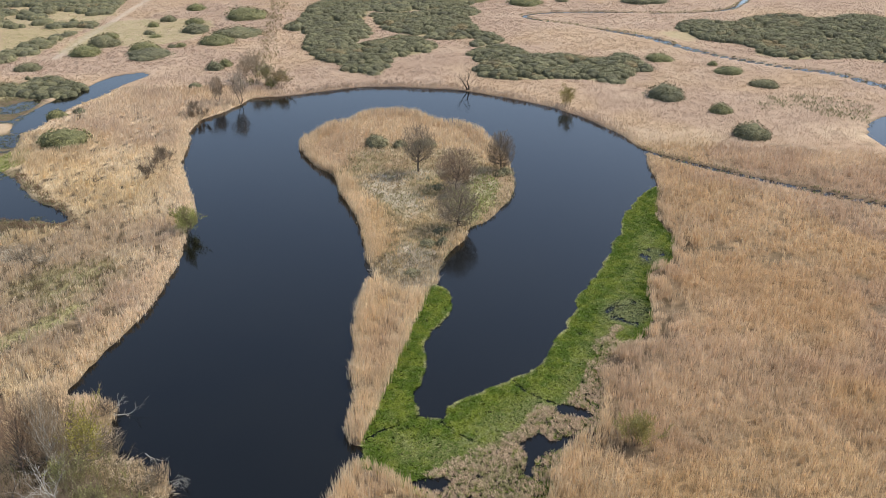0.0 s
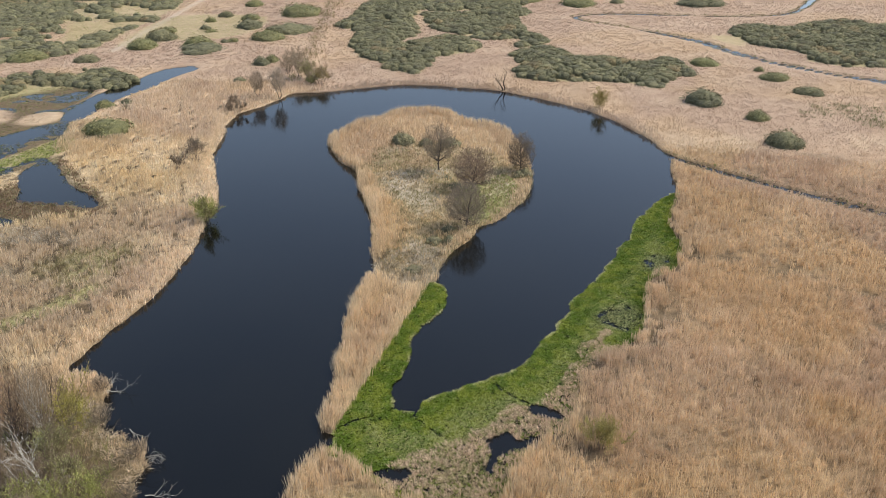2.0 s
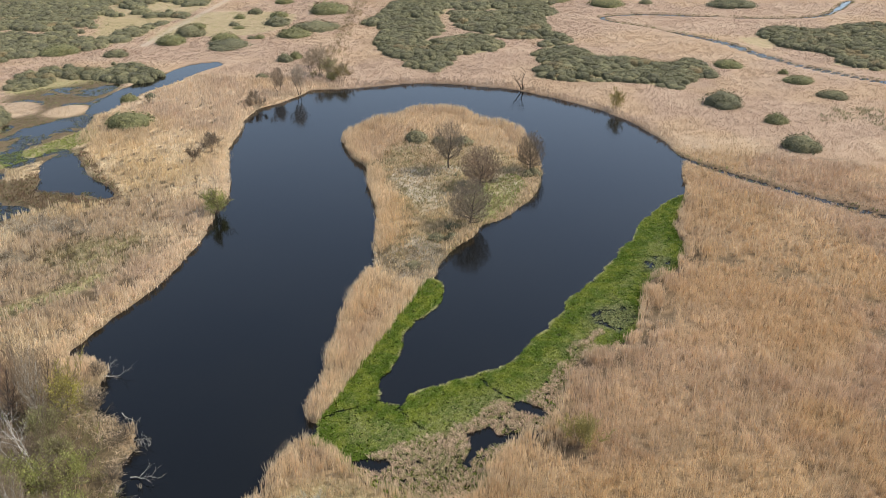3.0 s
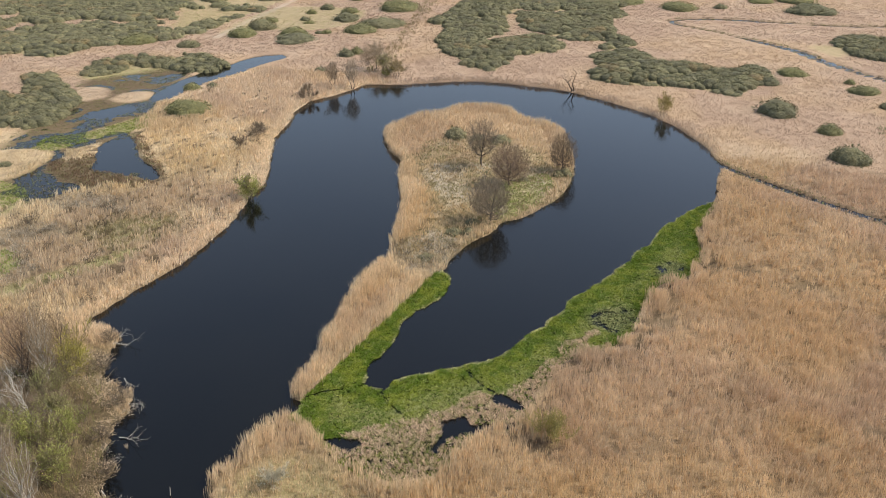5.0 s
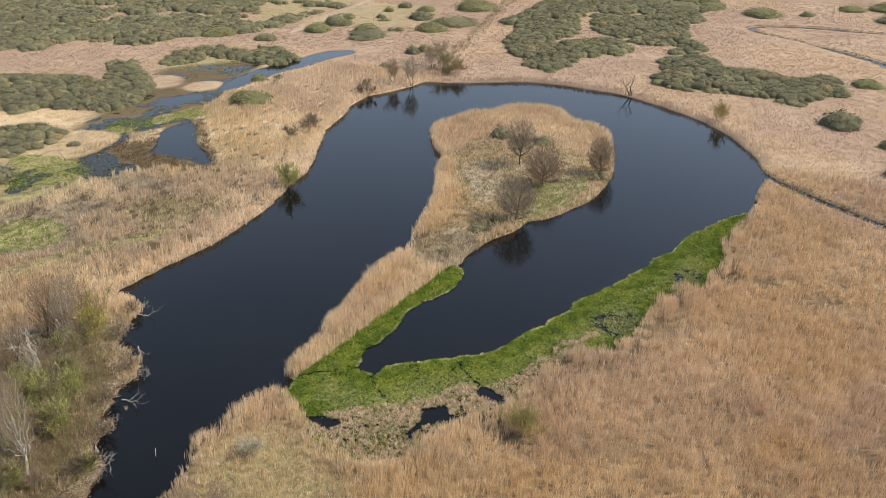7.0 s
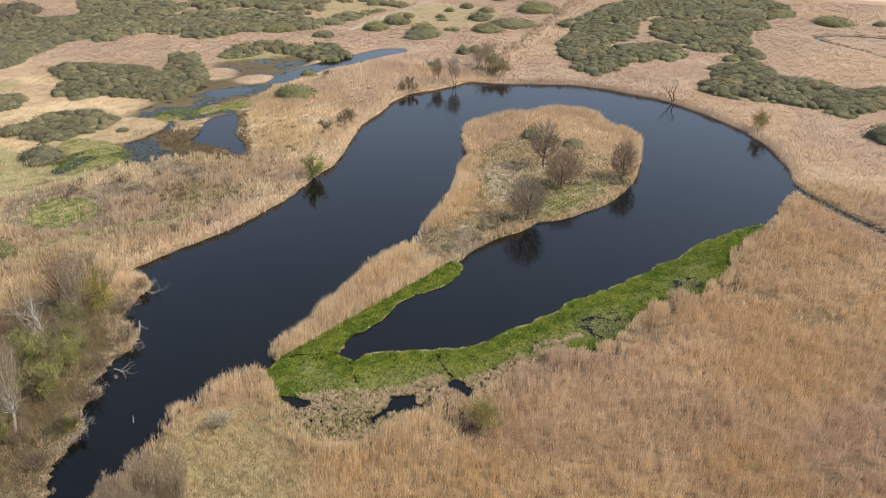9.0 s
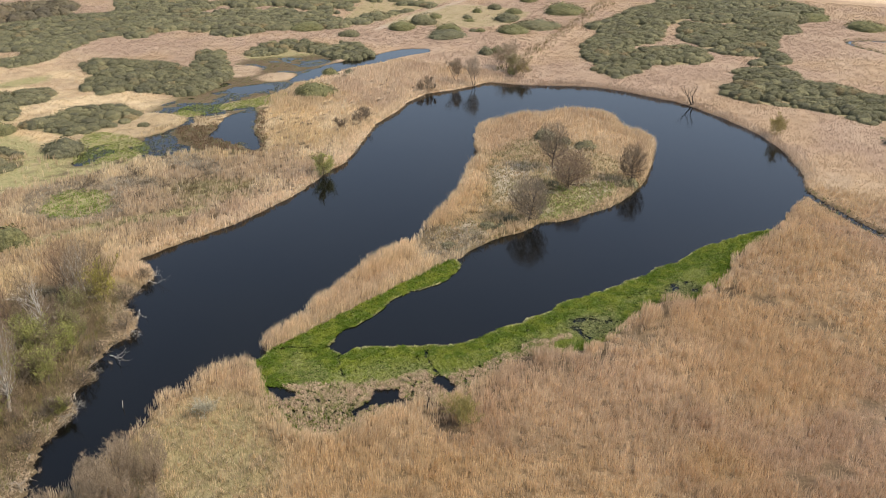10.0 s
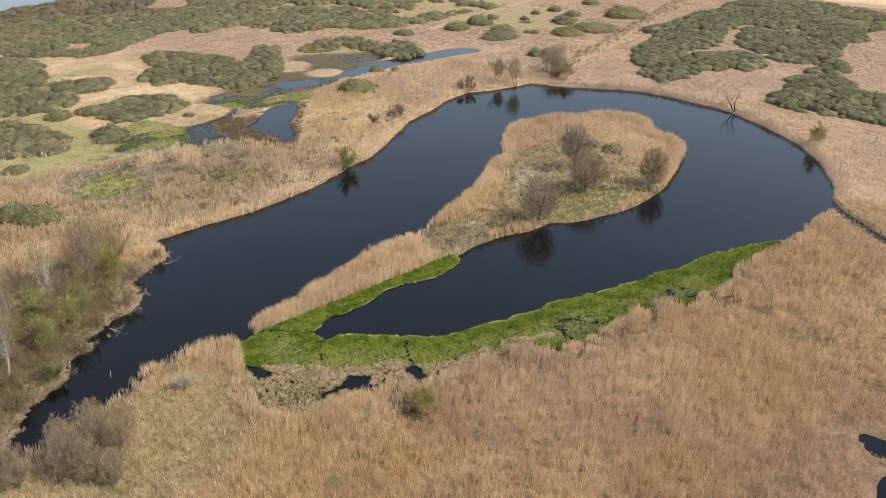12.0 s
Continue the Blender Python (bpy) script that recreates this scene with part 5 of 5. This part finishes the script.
# the grove on the near west bank
for place, seed, high, bark, tint, leafy, label in (
        ((-39.5, 83.5), 61, 8.5, PALE_BARK, TWIG_GREY, None, "pale-trunked bare birch in the grove"),
        ((-44.5, 84.5), 62, 8.5, BARK, TWIG_RED, None, "bare brown alder in the grove"),
        ((-46.0, 87.0), 63, 8.0, BARK, TWIG_RED, None, "bare brown alder in the grove"),
        ((-42.0, 90.0), 74, 7.0, BARK, TWIG, None, "bare grey-brown alder in the grove"),
        ((-38.0, 87.0), 65, 6.0, BARK, TWIG, YELLOWISH, "yellow-green willow coming into leaf in the grove"),
        ((-34.4, 73.4), 66, 8.0, PALE_BARK, (0.46, 0.42, 0.36), None, "bleached dead tree with crooked branches in the grove"),
        ((-31.8, 68.5), 67, 5.5, BARK, TWIG, SPRING, "fresh green willow in the grove"),
        ((-29.0, 72.5), 68, 4.5, BARK, TWIG, SPRING, "fresh green willow near the bank"),
        ((-33.5, 77.0), 75, 4.0, BARK, TWIG, GREENISH, "low willow in first leaf near the bank"),
        ((-24.5, 58.5), 69, 9.5, PALE_BARK, TWIG_GREY, None, "slender pale birch in the grove"),
        ((-38.0, 66.0), 70, 7.0, BARK, TWIG_RED, None, "bare reddish shrub tree in the grove"),
        ((-43.0, 76.0), 71, 7.5, BARK, TWIG, None, "bare brown alder in the grove"),
        ((-44.0, 72.0), 76, 6.5, BARK, TWIG_RED, None, "bare reddish alder in the grove"),
        ((-33.0, 60.0), 72, 6.0, BARK, TWIG, GREENISH, "willow in first leaf in the grove"),
        ((-26.0, 66.0), 77, 4.5, BARK, TWIG, SPRING, "fresh green willow near the bank"),
        ((-29.0, 52.0), 73, 7.5, BARK, TWIG, None, "bare grey tree in the grove"),
        ((-37.0, 80.5), 93, 5.0, BARK, TWIG, GREENISH, "willow in first leaf in the grove"),
        ((-36.0, 69.5), 94, 5.5, BARK, TWIG, SPRING, "fresh green willow in the grove"),
        ((-28.5, 61.5), 95, 5.0, BARK, TWIG, SPRING, "fresh green willow in the grove"),
        ((-23.9, 55.6), 98, 3.5, BARK, TWIG, SPRING, "fresh green willow in the grove"),
        ((-17.7, 61.9), 99, 1.9, BARK, TWIG, SPRING, "low green willow hanging over the bank"),
        ((-42.5, 87.0), 96, 8.5, PALE_BARK, TWIG_GREY, None, "slender pale birch in the grove"),
        ((-31.0, 63.5), 97, 8.0, PALE_BARK, TWIG_GREY, None, "slender pale birch in the grove"),
        ((-22.0, 50.0), 78, 5.0, BARK, TWIG, GREENISH, "willow in first leaf near the bank")):
    dead = "dead" in label
    if not leafy and not dead:
        tree("grove_tree", place, seed, high * 1.45, bark, tuple(v * q for v, q in zip(tint, (1.3, 1.24, 1.12))), label, "trees of the grove", per=5, twig=0.45, width=0.026, full=2300, girth=1.2 if bark is PALE_BARK else 1.0, span=high * (0.5 if bark is PALE_BARK else 0.75), first=0.3 if bark is PALE_BARK else 0.12, limbs=24, shoots=11)
        continue
    tree("grove_tree", place, seed, high * (1.5 if leafy else 1.3), bark, tint, label, "trees of the grove", per=1 if dead else 5, twig=0.8, width=0.03, full=0 if dead or leafy else 2600, stems=1 if bark is PALE_BARK else 3,
         limbs=16 if dead else 18, shoots=3 if dead else 5, wide=0.5 if dead else 0.36, crooked=0.28 if dead else 0.16, leaf=leafy, leaf_per=6, leaf_size=0.16)
# low twiggy bushes under the grove's trees, grown from three forms
forms = [tree("twiggy_bush", (-42.0 + 2.5 * n, 79.0 - 3.0 * n), 140 + n, 4.6, BARK, tint, "dense low bare brown bush under the grove trees", "bushes of the grove", "shrub",
              per=5, twig=0.45, width=0.026, full=900, span=4.4, first=0.03, limbs=18, shoots=9) for n, tint in enumerate(((0.26, 0.195, 0.135), (0.215, 0.165, 0.115), (0.28, 0.225, 0.16)))]
r = random.Random(17)
for n in range(17):
    u = (n + 0.5) / 17
    x, y = -42.0 + 19.0 * u + r.uniform(-4.0, 3.0), 86.0 - 34.0 * u + r.uniform(-3.0, 3.0)
    if float(pick(lake, np.array([x]), np.array([y]))[0]) > -3.5:
        x -= 5.0
    q = r.uniform(0.75, 1.25)
    forms[n % 3].scale = (q, q, q * r.uniform(0.85, 1.2))
    copy_thing(forms[n % 3], pose(x, y, 0.25, 0, 0, r.uniform(0, 360)))
    forms[n % 3].scale = (1, 1, 1)
stem = tree("dead_shrub", (-70.0, 124.0), 150, 2.3, DARK_BARK, (0.09, 0.07, 0.05), "spiky dark dead stems standing among west bank reeds", "dead stems in the reeds", "shrub",
            per=1, twig=0.5, width=0.03, stems=4, limbs=10, shoots=2, wide=0.5, crooked=0.3)
placed = 0
while placed < 34:
    x, y = r.uniform(-96, -46), r.uniform(98, 205)
    here = np.array([x]), np.array([y])
    if max(float(pick(f, *here)[0]) for f in (water_depth, marsh, shrubby)) > -2.5 or (y > 155 and r.random() < 0.6):
        continue
    q = r.uniform(0.6, 1.3)
    stem.scale = (q * 1.3, q * 1.3, q)
    copy_thing(stem, pose(x, y, 0.25, 0, 0, r.uniform(0, 360)))
    placed += 1
for n, (x, y) in enumerate(((0.8, 138.2), (4.6, 141.0), (6.2, 135.5), (-1.2, 142.5), (8.6, 141.5), (2.5, 133.6))):  # and on the island's neck
    stem.scale = (0.9, 0.9, 0.7 + 0.05 * n)
    tagged(copy_thing(stem, pose(x, y, 0.25, 0, 0, n * 71)), "spiky dead grey branches on the island's neck")
stem.scale = (1, 1, 1)
# bare trees on the near south bank
for place, seed, high in (((3.9, 54.5), 81, 7.6), ((4.4, 59.0), 82, 5.6), ((5.5, 50.0), 83, 7.0), ((1.0, 45.5), 84, 5.5), ((1.8, 56.5), 85, 6.0), ((10.5, 53.0), 86, 4.5), ((3.0, 51.0), 87, 7.0), ((6.5, 56.5), 89, 5.5), ((7.5, 51.5), 90, 6.0), ((0.5, 52.5), 92, 5.0)):
    tree("bare_tree", place, seed, high * 1.3, BARK, (0.285, 0.22, 0.15), "thin bare grey tree on the near bank", "bare trees of the near bank", per=6, twig=0.5, width=0.022, full=1500, span=high * 0.68, first=0.12, limbs=26, shoots=12)
tree("grey_bush", (0.9, 72.0), 88, 1.9, BARK, (0.40, 0.37, 0.28), "low grey-green bare bush in near bank grass", "", "shrub", per=4, twig=0.4, width=0.03, stems=6, limbs=24, shoots=6, wide=0.9, climb=0.5)
tree("sallow_bush", (34.0, 87.5), 91, 4.4, BARK, (0.30, 0.25, 0.11), "low yellowish sallow bush in the reeds", "", "shrub", per=6, twig=0.5, width=0.025, stems=5, limbs=25, leaf=(0.34, 0.30, 0.10), leaf_per=5, leaf_size=0.13, wide=0.55)
SALLOW = shrub_mesh(6, (0.195, 0.178, 0.105))
for n, (x, y, wide, tall) in enumerate(((-4.2, 210.0, 8.5, 3.4), (2.0, 209.0, 5.0, 2.2), (8.5, 208.5, 8.0, 2.4), (11.0, 149.0, 4.0, 2.4), (-13.0, 190.5, 3.0, 1.8), (27.5, 188.0, 4.5, 2.2), (-33.0, 64.0, 6.0, 2.6),
        (7.9, 149.7, 5.0, 1.3), (4.8, 137.6, 4.5, 0.8), (10.6, 155.3, 4.0, 1.4), (11.2, 179.0, 4.6, 1.3), (12.2, 173.5, 3.6, 1.1), (18.2, 182.0, 3.6, 1.2), (9.0, 184.5, 3.0, 0.9), (26.0, 186.6, 3.6, 2.0))):
    ob = new("sallow_shrub", SALLOW)
    ob.location, ob.rotation_euler, ob.scale = (x, y, 0.2), (0, 0, n * 1.9), (wide * 0.5, wide * 0.5, tall * 1.4)
    tagged(ob, "brownish-olive sallow shrub beside the bare trees", "shrub", "sallow shrubs")


# fallen branches along the banks
def fallen(place, seed, length, turn, bark, label):
    trunk, boughs, thin = grow(seed, length, wide=0.4, limbs=7, shoots=2, crooked=0.22)
    v, t = limb_tubes(trunk + boughs + thin, 5)
    ob = new("fallen_branch", sheet("fallen_branch", v, t, bark, smooth=True))
    ob.location, ob.rotation_euler = (*place, 0.25), (radians(78), 0, radians(turn))
    tagged(ob, label, "branch", "fallen branches")


for place, seed, length, turn in (((-30.5, 88.5), 3, 4.0, 60), ((-37.8, 97.0), 4, 5.0, 80), ((-23.5, 76.0), 5, 4.5, 110), ((-20.0, 66.0), 6, 5.0, 50), ((-17.5, 61.0), 7, 5.5, 95), ((-26.5, 83.0), 8, 3.5, 70)):
    fallen(place, seed, length, turn, PALE_BARK, "bleached branch fallen from the grove into the water")
shore = rounded(WEST_BANK, True, 4)
shore = shore[(shore[:, 1] > 52) & (shore[:, 1] < 100) & (shore[:, 0] < -8)]
for n in range(7):  # low bare shrubs hanging over the bank
    x, y = shore[int((n + 0.4) * len(shore) / 7)]
    tree("bank_shrub", (x - 1.6, y + math.sin(n * 4.0)), 120 + n, 2.6 + 0.5 * (n % 3), DARK_BARK, (0.15, 0.118, 0.085), "low dark bare shrub hanging over the grove's bank", "shrubs of the grove bank", "shrub",
         per=4, twig=0.4, width=0.025, full=500, span=3.0 + 0.4 * (n % 2), first=0.05, limbs=14, shoots=6)
for n in range(14):  # driftwood caught along the grove's waterside
    x, y = shore[int((n + 0.5) * len(shore) / 14)]
    pale = n % 3 != 1
    fallen((x - 1.2 + 0.8 * math.sin(n * 5.1), y + 0.6 * math.cos(n * 3.7)), 40 + n, 2.2 + 1.3 * (n * 7 % 5) / 4, 30 + n * 67 % 120, PALE_BARK if pale else DARK_BARK,
           "bleached branch washed up below the grove" if pale else "dark rotten branch washed up below the grove")
fallen((-3.5, 139.5), 11, 5.0, 100, PALE_BARK, "pale branch lying in the water by the island's neck")
fallen((-2.5, 173.0), 12, 5.0, 20, BARK, "grey dead branch lying on the island grass")
fallen((0.5, 183.0), 13, 4.0, 150, BARK, "grey dead branch lying on the island grass")
fallen((34.5, 84.3), 15, 3.0, 60, BARK, "dark broken branch lying in the reeds by the sallow")
fallen((20.5, 262.3), 14, 5.0, 100, DARK_BARK, "dark log lying in the water by the dead tree")
fallen((-10.2, 50.6), 16, 4.5, 40, PALE_BARK, "bleached forked snag at the mouth of the inlet")
stake = new("stake", sheet("stake", *limb_tubes([(Vector((0, 0, -1.2)), Vector((0.25, 0.1, 1.3)), 0.07, 0.05)], 6), PALE_BARK, smooth=True))
stake.location = (-11.5, 67.4, 0)
tagged(stake, "weathered grey leaning stake in the water", "stake")
